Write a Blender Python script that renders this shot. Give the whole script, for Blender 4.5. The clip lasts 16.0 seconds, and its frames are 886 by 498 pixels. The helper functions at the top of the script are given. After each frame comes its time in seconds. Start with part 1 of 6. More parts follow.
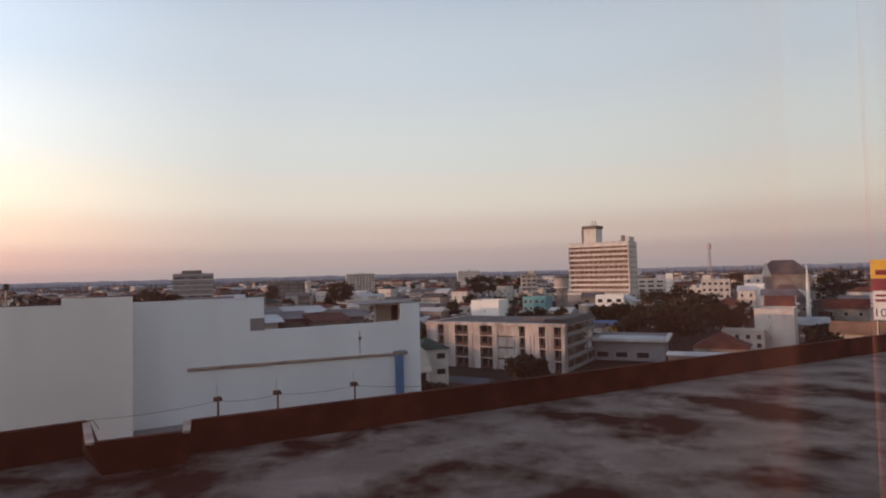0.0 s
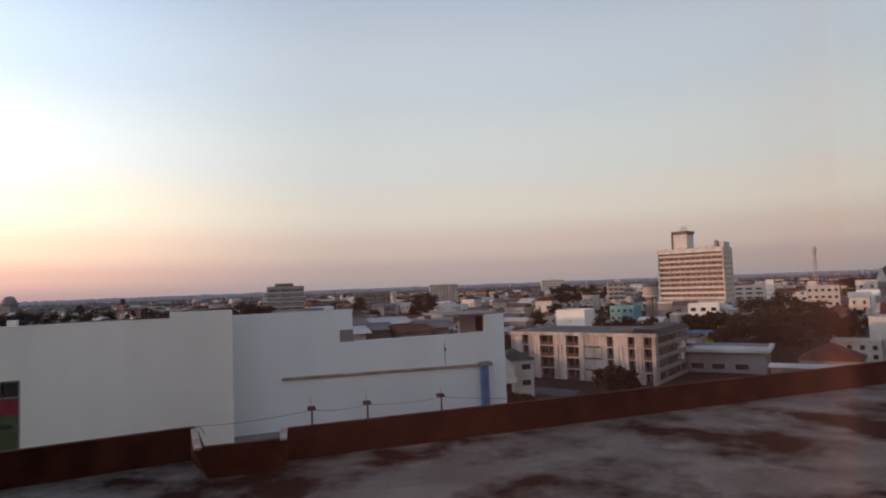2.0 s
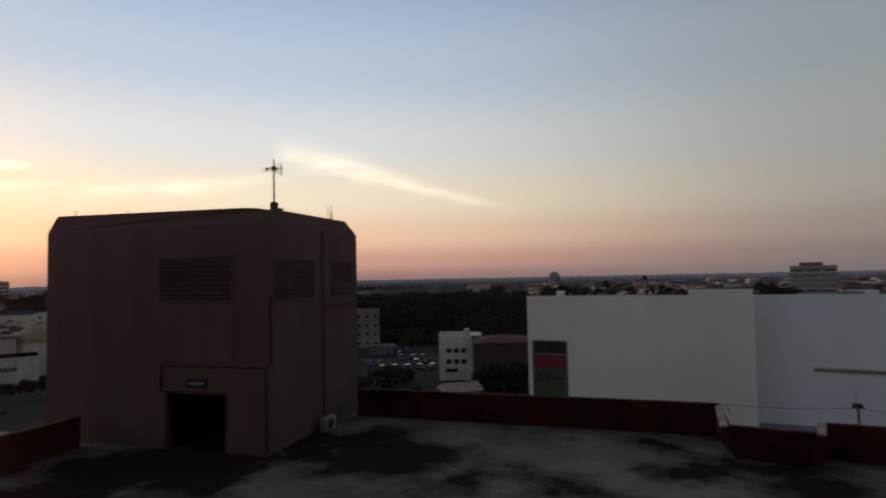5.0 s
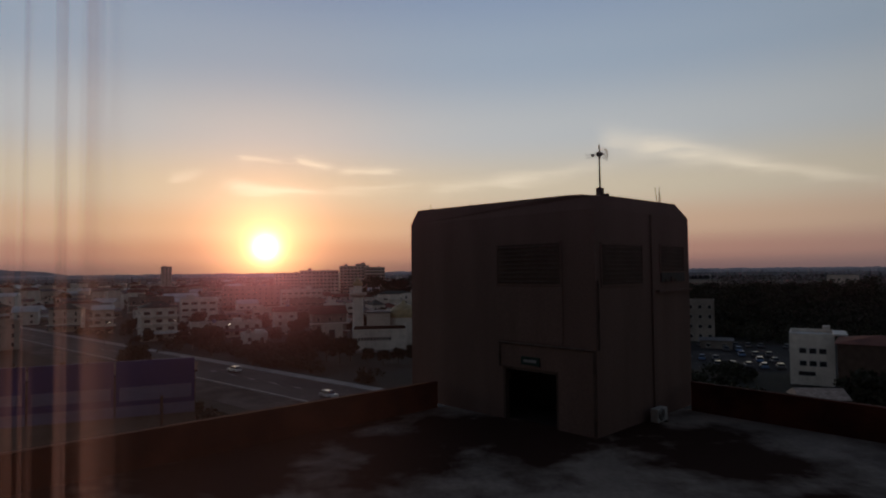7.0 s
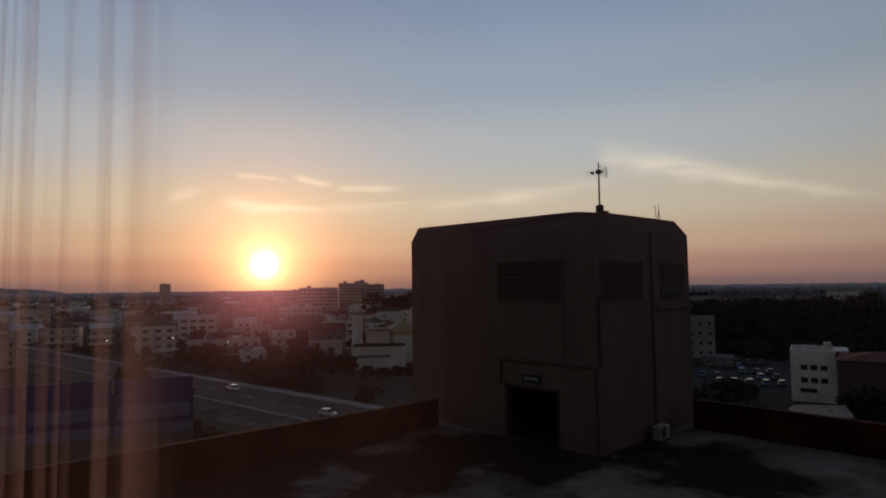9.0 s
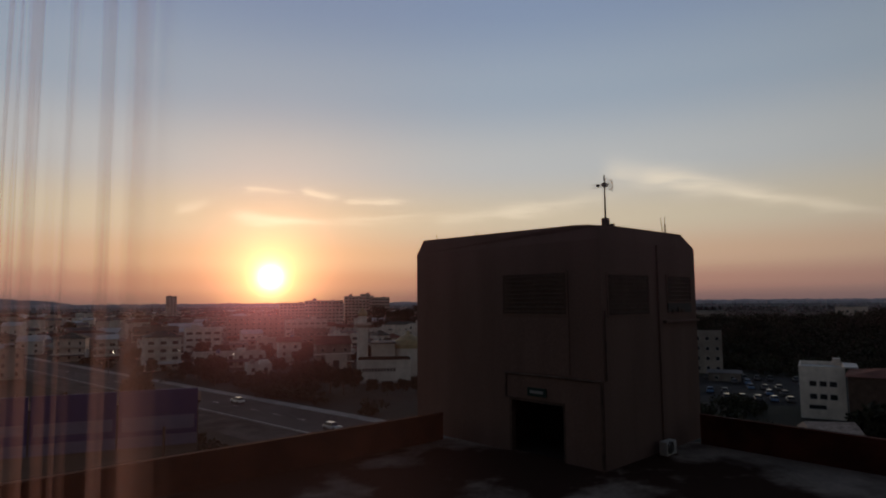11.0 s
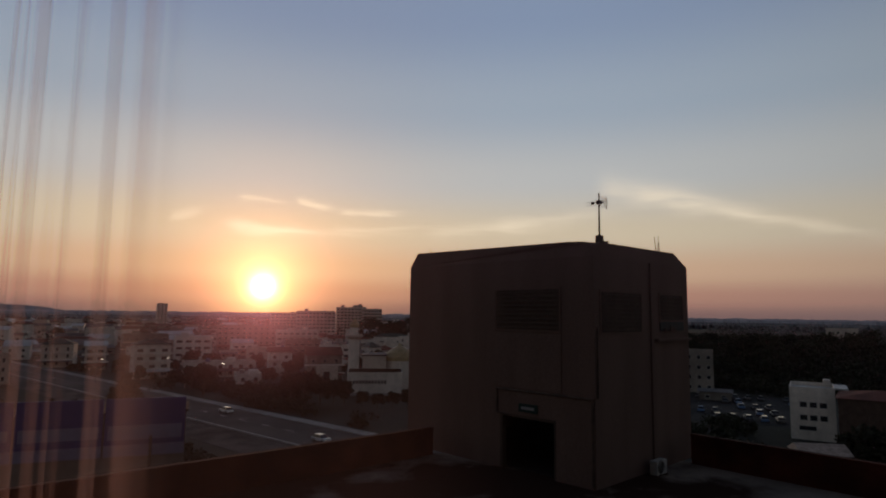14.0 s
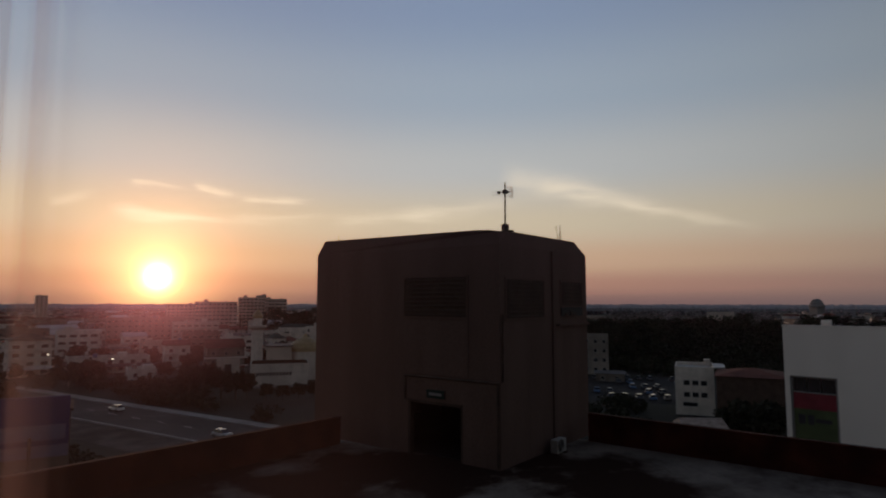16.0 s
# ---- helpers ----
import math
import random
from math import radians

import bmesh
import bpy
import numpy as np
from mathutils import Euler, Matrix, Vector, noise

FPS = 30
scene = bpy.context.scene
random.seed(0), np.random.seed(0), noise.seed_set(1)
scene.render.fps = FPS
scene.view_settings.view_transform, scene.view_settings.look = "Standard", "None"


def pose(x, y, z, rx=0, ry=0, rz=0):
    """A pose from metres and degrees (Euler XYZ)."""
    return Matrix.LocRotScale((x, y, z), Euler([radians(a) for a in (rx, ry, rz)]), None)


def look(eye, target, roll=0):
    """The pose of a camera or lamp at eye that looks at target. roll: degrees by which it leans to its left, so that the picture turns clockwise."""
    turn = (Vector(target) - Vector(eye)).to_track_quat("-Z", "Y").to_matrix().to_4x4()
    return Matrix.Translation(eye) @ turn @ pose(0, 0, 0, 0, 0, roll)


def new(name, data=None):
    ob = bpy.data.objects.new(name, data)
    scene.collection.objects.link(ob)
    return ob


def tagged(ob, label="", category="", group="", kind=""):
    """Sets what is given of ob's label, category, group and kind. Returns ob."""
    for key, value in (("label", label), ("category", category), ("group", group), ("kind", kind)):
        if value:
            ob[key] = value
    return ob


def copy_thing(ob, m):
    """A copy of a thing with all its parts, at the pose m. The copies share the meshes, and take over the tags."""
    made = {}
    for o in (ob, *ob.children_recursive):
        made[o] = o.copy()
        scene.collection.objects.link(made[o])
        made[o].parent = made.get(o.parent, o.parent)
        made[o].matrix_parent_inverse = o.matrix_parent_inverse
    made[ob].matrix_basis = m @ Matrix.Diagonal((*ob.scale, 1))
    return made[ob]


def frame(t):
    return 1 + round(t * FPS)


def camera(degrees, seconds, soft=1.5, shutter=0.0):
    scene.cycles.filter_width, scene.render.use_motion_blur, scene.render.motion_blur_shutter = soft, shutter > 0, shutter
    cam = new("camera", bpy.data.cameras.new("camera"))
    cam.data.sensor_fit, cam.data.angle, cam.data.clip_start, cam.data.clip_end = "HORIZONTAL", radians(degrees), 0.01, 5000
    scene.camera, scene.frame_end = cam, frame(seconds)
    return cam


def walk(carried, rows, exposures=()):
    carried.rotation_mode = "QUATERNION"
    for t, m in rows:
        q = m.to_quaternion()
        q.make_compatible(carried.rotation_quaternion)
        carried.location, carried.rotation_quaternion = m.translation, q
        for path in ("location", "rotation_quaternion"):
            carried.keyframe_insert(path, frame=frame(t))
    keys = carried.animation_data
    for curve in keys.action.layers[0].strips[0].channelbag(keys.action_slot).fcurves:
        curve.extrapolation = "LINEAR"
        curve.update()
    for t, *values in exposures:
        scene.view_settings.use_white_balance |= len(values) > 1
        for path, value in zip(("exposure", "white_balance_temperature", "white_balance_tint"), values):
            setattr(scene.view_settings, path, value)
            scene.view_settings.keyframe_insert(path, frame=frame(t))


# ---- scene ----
cam = camera(72.36, 16.0, soft=1.95, shutter=0.25)
walk(cam, [
    (0.0, pose(0.095, 0.356, 25.018, 92.220, 1.410, 0.055)),
    (0.5, pose(0.104, 0.348, 25.036, 93.014, 1.475, -0.731)),
    (1.0, pose(0.068, 0.293, 25.033, 93.153, 1.193, -0.797)),
    (1.5, pose(0.072, 0.274, 25.053, 93.251, 2.093, 4.346)),
    (2.0, pose(0.076, 0.229, 25.083, 93.416, 2.177, 7.889)),
    (2.5, pose(0.067, 0.186, 25.072, 93.950, 2.058, 12.579)),
    (3.0, pose(0.014, 0.114, 25.044, 93.955, 2.664, 21.622)),
    (3.5, pose(-0.007, 0.079, 25.046, 93.913, 2.530, 29.627)),
    (4.0, pose(0.013, -0.011, 25.055, 94.053, 2.700, 36.768)),
    (4.5, pose(-0.028, 0.008, 25.072, 93.493, 2.186, 44.183)),
    (5.0, pose(-0.032, -0.031, 25.043, 92.766, 1.131, 53.814)),
    (5.2, pose(0.003, -0.023, 25.029, 92.234, 1.211, 57.859)),
    (7.3, pose(-0.072, -0.084, 24.970, 92.121, 0.546, 84.632)),
    (7.5, pose(-0.057, -0.098, 24.979, 92.237, 0.863, 84.181)),
    (8.0, pose(-0.037, -0.112, 24.970, 92.775, 1.085, 84.090)),
    (8.5, pose(-0.000, -0.112, 24.989, 93.028, 1.273, 83.315)),
    (9.0, pose(-0.017, -0.119, 24.981, 93.656, 0.757, 83.817)),
    (11.5, pose(-0.027, -0.104, 24.939, 95.240, 0.412, 84.046)),
    (12.0, pose(-0.036, -0.105, 24.963, 95.786, -0.603, 82.099)),
    (12.5, pose(-0.054, -0.097, 24.959, 95.582, -0.613, 83.380)),
    (13.0, pose(-0.028, -0.086, 24.969, 95.871, -0.538, 83.906)),
    (13.5, pose(-0.035, -0.099, 24.963, 96.129, -0.850, 83.570)),
    (14.0, pose(-0.020, -0.119, 24.972, 96.152, -0.739, 83.635)),
    (14.5, pose(-0.030, -0.105, 24.961, 96.232, -0.560, 83.727)),
    (15.0, pose(-0.033, -0.104, 24.921, 97.018, -0.386, 81.067)),
    (15.5, pose(-0.015, -0.135, 24.947, 95.113, -0.163, 78.804)),
    (16.0, pose(-0.020, -0.147, 24.934, 95.163, -0.063, 74.965)),
], exposures=[(0.0, 0.02, 6500, 10), (1.5, -0.02, 6500, 10), (2.0, -0.05, 6500, 10), (2.5, -0.24, 6500, 10), (3.0, -0.22, 6500, 10), (3.5, -0.70, 6500, 10), (4.0, -0.70, 6500, 10), (4.5, -1.10, 6500, 10), (5.0, -1.06, 6500, 10), (7.5, -1.85, 6250, 10), (9.0, -1.8, 6320, 10), (12.5, -1.75, 6500, 10), (16.0, -1.75, 6500, 10)])

EYE = 25.0            # height of the window's eye level above the street
ROOF = 19.4           # the terrace in front of the window
SUN_YAW, SUN_EL = 100.2, 2.3


def bearing(yaw, dist):
    """A point of the plan at a bearing (degrees to the left of +y) and a distance."""
    a = radians(yaw)
    return Vector((-math.sin(a) * dist, math.cos(a) * dist, 0.0))


FLOOD_AT = (0.92, 2.86, 5.63)
HOUSES = 330

# colours of the hazy dawn sky by the sine of the height above the horizon: away from the sun and towards it
SKY_AWAY = [(0.0, (0.20, 0.172, 0.172)), (0.025, (0.235, 0.19, 0.182)), (0.06, (0.30, 0.245, 0.22)), (0.12, (0.352, 0.325, 0.290)),
            (0.20, (0.322, 0.338, 0.332)), (0.33, (0.278, 0.317, 0.35)), (0.50, (0.20, 0.24, 0.31)), (0.75, (0.09, 0.115, 0.17)), (1.0, (0.05, 0.065, 0.105))]
SKY_SUN = [(0.0, (0.34, 0.195, 0.185)), (0.03, (0.68, 0.365, 0.275)), (0.07, (0.93, 0.62, 0.42)), (0.13, (0.95, 0.81, 0.60)),
           (0.22, (0.74, 0.765, 0.77)), (0.33, (0.50, 0.605, 0.73)), (0.46, (0.35, 0.46, 0.665)), (0.72, (0.13, 0.18, 0.30)), (1.0, (0.05, 0.065, 0.105))]
SUN_GLOW = [(50.0, 0.42, (1.0, 0.46, 0.10)), (500.0, 1.7, (1.0, 0.52, 0.12)), (2600.0, 2.0, (1.0, 0.62, 0.20)), (7000.0, 5.5, (1.0, 0.8, 0.42)),
            (30000.0, 60.0, (1.0, 0.9, 0.7))]
SKY_GAIN = 2.0
# cirrus streaks: bearing and height of both ends, half width, strength
STREAKS = [(108.5, 8.1, 104.8, 9.0, 0.30, 0.5), (102.9, 10.3, 98.0, 9.9, 0.22, 0.8), (97.8, 10.3, 93.5, 9.7, 0.30, 0.9), (94.0, 9.3, 86.5, 9.5, 0.22, 0.8),
           (104.5, 7.8, 93.0, 7.2, 0.5, 1.0), (95.0, 7.5, 84.0, 8.1, 0.35, 0.5), (86.0, 7.7, 71.0, 8.6, 0.5, 0.45),
           (70.0, 12.0, 57.0, 9.5, 1.1, 0.46), (66.5, 11.2, 52.0, 7.9, 0.8, 0.36), (60.0, 9.4, 46.0, 6.2, 0.45, 0.38), (80.0, 8.4, 66.0, 9.5, 0.5, 0.35)]

# ---- sky and sun ----
sun_dir = bearing(SUN_YAW, math.cos(radians(SUN_EL)))
sun_dir.z = math.sin(radians(SUN_EL))
sun_lamp = bpy.data.lights.new("sun", "SUN")
sun_lamp.energy, sun_lamp.angle, sun_lamp.color = 2.0, radians(0.6), (1.0, 0.52, 0.30)
sun_ob = new("sun", sun_lamp)
sun_ob.matrix_world = look(sun_dir * 50, (0, 0, 0))

world = bpy.data.worlds.new("dawn_sky")
scene.world = world
world.use_nodes = True
WN, WL = world.node_tree.nodes, world.node_tree.links
WN.clear()


def wm(op, a, b=None, c=None, clamp=False):
    n = WN.new("ShaderNodeMath")
    n.operation, n.use_clamp = op, clamp
    for i, v in enumerate((a, b, c)):
        if v is None:
            continue
        if isinstance(v, (int, float)):
            n.inputs[i].default_value = v
        else:
            WL.new(v, n.inputs[i])
    return n.outputs[0]


def wramp(value, stops):
    n = WN.new("ShaderNodeValToRGB")
    WL.new(value, n.inputs[0])
    n.color_ramp.interpolation = "EASE"
    els = n.color_ramp.elements
    while len(els) < len(stops):
        els.new(0.5)
    for e, (p, col) in zip(els, stops):
        e.position, e.color = p, (*col, 1)
    return n.outputs[0]


def wmix(kind, fac, a, b):
    n = WN.new("ShaderNodeMix")
    n.data_type, n.blend_type = "RGBA", kind
    for sock, v in ((n.inputs[0], fac), (n.inputs[6], a), (n.inputs[7], b)):
        if isinstance(v, (int, float)):
            sock.default_value = v
        elif isinstance(v, tuple):
            sock.default_value = (*v, 1)
        else:
            WL.new(v, sock)
    return n.outputs[2]


def smooth(value, lo, hi):
    n = WN.new("ShaderNodeMapRange")
    n.interpolation_type = "SMOOTHSTEP"
    WL.new(value, n.inputs[0])
    n.inputs[1].default_value, n.inputs[2].default_value = lo, hi
    return n.outputs[0]


coord = WN.new("ShaderNodeTexCoord")
sep = WN.new("ShaderNodeSeparateXYZ")
WL.new(coord.outputs["Generated"], sep.inputs[0])
DX, DY, DZ = sep.outputs
up = wm("MAXIMUM", DZ, 0.0)
flat = wm("SQRT", wm("ADD", wm("MULTIPLY", DX, DX), wm("MULTIPLY", DY, DY)))
side = wm("DIVIDE", wm("ADD", wm("MULTIPLY", DX, sun_dir.x), wm("MULTIPLY", DY, sun_dir.y)), flat)
toward = wm("ADD", wm("MULTIPLY", wm("ADD", wm("MULTIPLY", DX, sun_dir.x), wm("MULTIPLY", DY, sun_dir.y)), 1.0),
            wm("MULTIPLY", DZ, sun_dir.z))
away_sky = wramp(up, SKY_AWAY)
sun_sky = wramp(up, SKY_SUN)
sky = wmix("MIX", smooth(side, 0.08, 0.97), away_sky, sun_sky)
fade = WN.new("ShaderNodeVectorMath")
fade.operation = "SCALE"
WL.new(sky, fade.inputs[0])
WL.new(wm("ADD", 0.8, wm("MULTIPLY", smooth(side, -1.0, 0.1), 0.20)), fade.inputs["Scale"])
sky = fade.outputs[0]
# thin high cloud, in streaks low over the horizon on the sun's side
azim = wm("ARCTAN2", wm("MULTIPLY", DX, -1.0), DY)
elev = wm("ARCSINE", DZ)
comb = WN.new("ShaderNodeCombineXYZ")
WL.new(wm("MULTIPLY", azim, 7.0), comb.inputs[0])
WL.new(wm("MULTIPLY", DZ, 34.0), comb.inputs[1])
cloud = WN.new("ShaderNodeTexNoise")
cloud.inputs["Scale"].default_value, cloud.inputs["Detail"].default_value = 1.6, 6.0
WL.new(comb.outputs[0], cloud.inputs["Vector"])
fray = wm("MULTIPLY", wm("SUBTRACT", cloud.outputs[0], 0.5), 0.032)
cirrus = None
for az0, el0, az1, el1, wide, strong in STREAKS:
    a0, a1, e0, e1 = (radians(v) for v in (az0, az1, el0, el1))
    run = wm("DIVIDE", wm("SUBTRACT", azim, a0), a1 - a0)
    line = wm("ADD", wm("MULTIPLY", run, e1 - e0), e0)
    off = wm("DIVIDE", wm("ADD", wm("SUBTRACT", elev, line), fray), radians(wide))
    body = wm("EXPONENT", wm("MULTIPLY", wm("MULTIPLY", off, off), -1.0))
    ends = wm("MULTIPLY", smooth(run, 0.0, 0.18), smooth(run, 1.0, 0.55))
    one = wm("MULTIPLY", wm("MULTIPLY", body, ends), strong)
    cirrus = one if cirrus is None else wm("ADD", cirrus, one)
cirrus = wm("MULTIPLY", cirrus, smooth(cloud.outputs[0], 0.12, 0.58), None, True)
sky = wmix("MIX", wm("MULTIPLY", cirrus, 0.8), sky, (1.45, 1.24, 0.94))
# the sun's aureole in the morning haze
near_sun = wm("MAXIMUM", toward, 0.0)
for power, gain, tint in SUN_GLOW:
    lobe = wm("MULTIPLY", wm("POWER", near_sun, power), gain)
    glow = WN.new("ShaderNodeVectorMath")
    glow.operation = "SCALE"
    glow.inputs[0].default_value = tint
    WL.new(lobe, glow.inputs["Scale"])
    sky = wmix("ADD", 1.0, sky, glow.outputs[0])
nishita = WN.new("ShaderNodeTexSky")
nishita.sky_type, nishita.sun_disc = "NISHITA", False
nishita.sun_elevation, nishita.sun_rotation = radians(SUN_EL), math.atan2(sun_dir.x, sun_dir.y)
nishita.air_density, nishita.dust_density = 1.2, 3.0
bg_sky, bg_haze, add = WN.new("ShaderNodeBackground"), WN.new("ShaderNodeBackground"), WN.new("ShaderNodeAddShader")
WL.new(nishita.outputs[0], bg_sky.inputs[0])
bg_sky.inputs[1].default_value = 0.03
WL.new(sky, bg_haze.inputs[0])
bg_haze.inputs[1].default_value = SKY_GAIN
WL.new(bg_sky.outputs[0], add.inputs[0])
WL.new(bg_haze.outputs[0], add.inputs[1])
WL.new(add.outputs[0], WN.new("ShaderNodeOutputWorld").inputs[0])


# ---- materials ----
def material(name, colour, rough=0.8, dark=0.6, grain=6.0, stain=0.5, bump=0.2, metal=0.0, vary=0.0, stain_tint=None, coat=0.0, fine=0.16, streak=1.0):
    """A worn surface: fine grain, larger stains and a fine relief; vary: how far things of one material differ."""
    m = bpy.data.materials.new(name)
    m.use_nodes = True
    nt = m.node_tree
    N, L = nt.nodes, nt.links
    bsdf = N["Principled BSDF"]
    tc = N.new("ShaderNodeTexCoord")
    n1, n2 = N.new("ShaderNodeTexNoise"), N.new("ShaderNodeTexNoise")
    for n, sc, de in ((n1, grain, 6.0), (n2, stain, 4.0)):
        n.inputs["Scale"].default_value, n.inputs["Detail"].default_value = sc, de
        if n is n2 and streak != 1.0:
            flow = N.new("ShaderNodeMapping")
            flow.inputs["Scale"].default_value = (1.0, 1.0, streak)
            L.new(tc.outputs["Object"], flow.inputs["Vector"])
            L.new(flow.outputs[0], n.inputs["Vector"])
        else:
            L.new(tc.outputs["Object"], n.inputs["Vector"])
    r1 = N.new("ShaderNodeValToRGB")
    r1.color_ramp.elements[0].position, r1.color_ramp.elements[1].position = 0.36, 0.64
    L.new(n2.outputs[0], r1.inputs[0])
    low = tuple(c * dark for c in colour) if stain_tint is None else stain_tint
    r1.color_ramp.elements[0].color, r1.color_ramp.elements[1].color = (*low, 1), (*colour, 1)
    mix = N.new("ShaderNodeMix")
    mix.data_type, mix.blend_type = "RGBA", "MULTIPLY"
    r2 = N.new("ShaderNodeValToRGB")
    r2.color_ramp.elements[0].position, r2.color_ramp.elements[1].position = 0.3, 0.7
    r2.color_ramp.elements[0].color, r2.color_ramp.elements[1].color = (1 - fine,) * 3 + (1,), (1 + fine * 0.4,) * 3 + (1,)
    L.new(n1.outputs[0], r2.inputs[0])
    mix.inputs[0].default_value = 1.0
    L.new(r1.outputs[0], mix.inputs[6])
    L.new(r2.outputs[0], mix.inputs[7])
    out = mix.outputs[2]
    if vary:
        info, mr, hs = N.new("ShaderNodeObjectInfo"), N.new("ShaderNodeMapRange"), N.new("ShaderNodeHueSaturation")
        L.new(info.outputs["Random"], mr.inputs[0])
        mr.inputs[3].default_value, mr.inputs[4].default_value = 1 - vary, 1 + vary
        L.new(mr.outputs[0], hs.inputs["Value"])
        L.new(out, hs.inputs["Color"])
        out = hs.outputs[0]
    L.new(out, bsdf.inputs["Base Color"])
    bsdf.inputs["Roughness"].default_value, bsdf.inputs["Metallic"].default_value = rough, metal
    bsdf.inputs["Coat Weight"].default_value = coat
    if rough >= 0.75:
        bsdf.inputs["Specular IOR Level"].default_value = 0.15      # dusty, chalky surfaces
    if bump:
        b = N.new("ShaderNodeBump")
        b.inputs["Strength"].default_value, b.inputs["Distance"].default_value = bump, 0.02
        L.new(n1.outputs[0], b.inputs["Height"])
        L.new(b.outputs[0], bsdf.inputs["Normal"])
    return m


def sheer_material(veil, most, tint, grain, edge, inner):
    """Thin voile: most light passes straight through; light streaks and glare are put into its density and tint."""
    m = bpy.data.materials.new("sheer_voile_glare")
    m.use_nodes = True
    N, L = m.node_tree.nodes, m.node_tree.links
    N.clear()
    clear_, thin, body, mix1, mix2 = (N.new("ShaderNode" + k) for k in ("BsdfTransparent", "BsdfTranslucent", "BsdfDiffuse", "MixShader", "MixShader"))
    thin.inputs[0].default_value = (*tint, 1)
    body.inputs[0].default_value = (0.85, 0.80, 0.76, 1)
    mix1.inputs[0].default_value = 0.12
    L.new(thin.outputs[0], mix1.inputs[1])
    L.new(body.outputs[0], mix1.inputs[2])
    tc, n, r = N.new("ShaderNodeTexCoord"), N.new("ShaderNodeTexNoise"), N.new("ShaderNodeMapRange")
    n.inputs["Scale"].default_value = 1.4
    mp = N.new("ShaderNodeMapping")
    mp.inputs["Scale"].default_value = (grain, grain, 0.3)
    L.new(tc.outputs["Object"], mp.inputs["Vector"])
    L.new(mp.outputs[0], n.inputs["Vector"])
    L.new(n.outputs[0], r.inputs[0])
    r.inputs[1].default_value, r.inputs[2].default_value, r.inputs[3].default_value, r.inputs[4].default_value = 0.44, 0.70, 0.0, most
    r.interpolation_type = "SMOOTHSTEP"
    # painted streaks fade in from edge to inner; the glare veil sets in sooner
    sx, er, mu = N.new("ShaderNodeSeparateXYZ"), N.new("ShaderNodeMapRange"), N.new("ShaderNodeMath")
    L.new(tc.outputs["Object"], sx.inputs[0])
    L.new(sx.outputs[0], er.inputs[0])
    er.interpolation_type, mu.operation = "SMOOTHSTEP", "MULTIPLY"
    er.inputs[1].default_value, er.inputs[2].default_value = edge, inner
    L.new(r.outputs[0], mu.inputs[0])
    L.new(er.outputs[0], mu.inputs[1])
    vr, ad = N.new("ShaderNodeMapRange"), N.new("ShaderNodeMath")
    vr.interpolation_type = "SMOOTHSTEP"
    L.new(sx.outputs[0], vr.inputs[0])
    vr.inputs[1].default_value, vr.inputs[2].default_value, vr.inputs[4].default_value = edge * 0.36, edge * 0.62, veil
    L.new(mu.outputs[0], ad.inputs[0])
    L.new(vr.outputs[0], ad.inputs[1])
    L.new(ad.outputs[0], mix2.inputs[0])
    L.new(clear_.outputs[0], mix2.inputs[1])
    L.new(mix1.outputs[0], mix2.inputs[2])
    L.new(mix2.outputs[0], N.new("ShaderNodeOutputMaterial").inputs[0])
    return m


def pane_material(film, rough, bend):
    """Clear window glass with an added tinted film that spreads a reddish glare round the sun."""
    m = bpy.data.materials.new("window_glass_sun_glare")
    m.use_nodes = True
    N, L = m.node_tree.nodes, m.node_tree.links
    N.clear()
    clear_, soft, mix = N.new("ShaderNodeBsdfTransparent"), N.new("ShaderNodeBsdfRefraction"), N.new("ShaderNodeMixShader")
    soft.inputs["Color"].default_value = (0.95, 0.52, 0.85, 1)
    glare_axis = N.new("ShaderNodeCombineXYZ")       # turns the added scatter to the sun so the glare centres on it
    for i, v in enumerate(-bearing(97.0, 1.0)):
        glare_axis.inputs[i].default_value = v
    L.new(glare_axis.outputs[0], soft.inputs["Normal"])
    soft.inputs["Roughness"].default_value, soft.inputs["IOR"].default_value = rough, bend
    tc, n, r = N.new("ShaderNodeTexCoord"), N.new("ShaderNodeTexNoise"), N.new("ShaderNodeMapRange")
    n.inputs["Scale"].default_value, n.inputs["Detail"].default_value = 3.0, 5.0
    L.new(tc.outputs["Object"], n.inputs["Vector"])
    L.new(n.outputs[0], r.inputs[0])
    r.inputs[1].default_value, r.inputs[2].default_value, r.inputs[3].default_value, r.inputs[4].default_value = 0.3, 0.7, film * 0.7, film * 1.3
    L.new(r.outputs[0], mix.inputs[0])
    L.new(clear_.outputs[0], mix.inputs[1])
    L.new(soft.outputs[0], mix.inputs[2])
    L.new(mix.outputs[0], N.new("ShaderNodeOutputMaterial").inputs[0])
    return m


def lamp_material(name, colour, strength):
    m = bpy.data.materials.new(name)
    m.use_nodes = True
    b = m.node_tree.nodes["Principled BSDF"]
    b.inputs["Base Color"].default_value = (*colour, 1)
    b.inputs["Emission Color"].default_value, b.inputs["Emission Strength"].default_value = (*colour, 1), strength
    return m


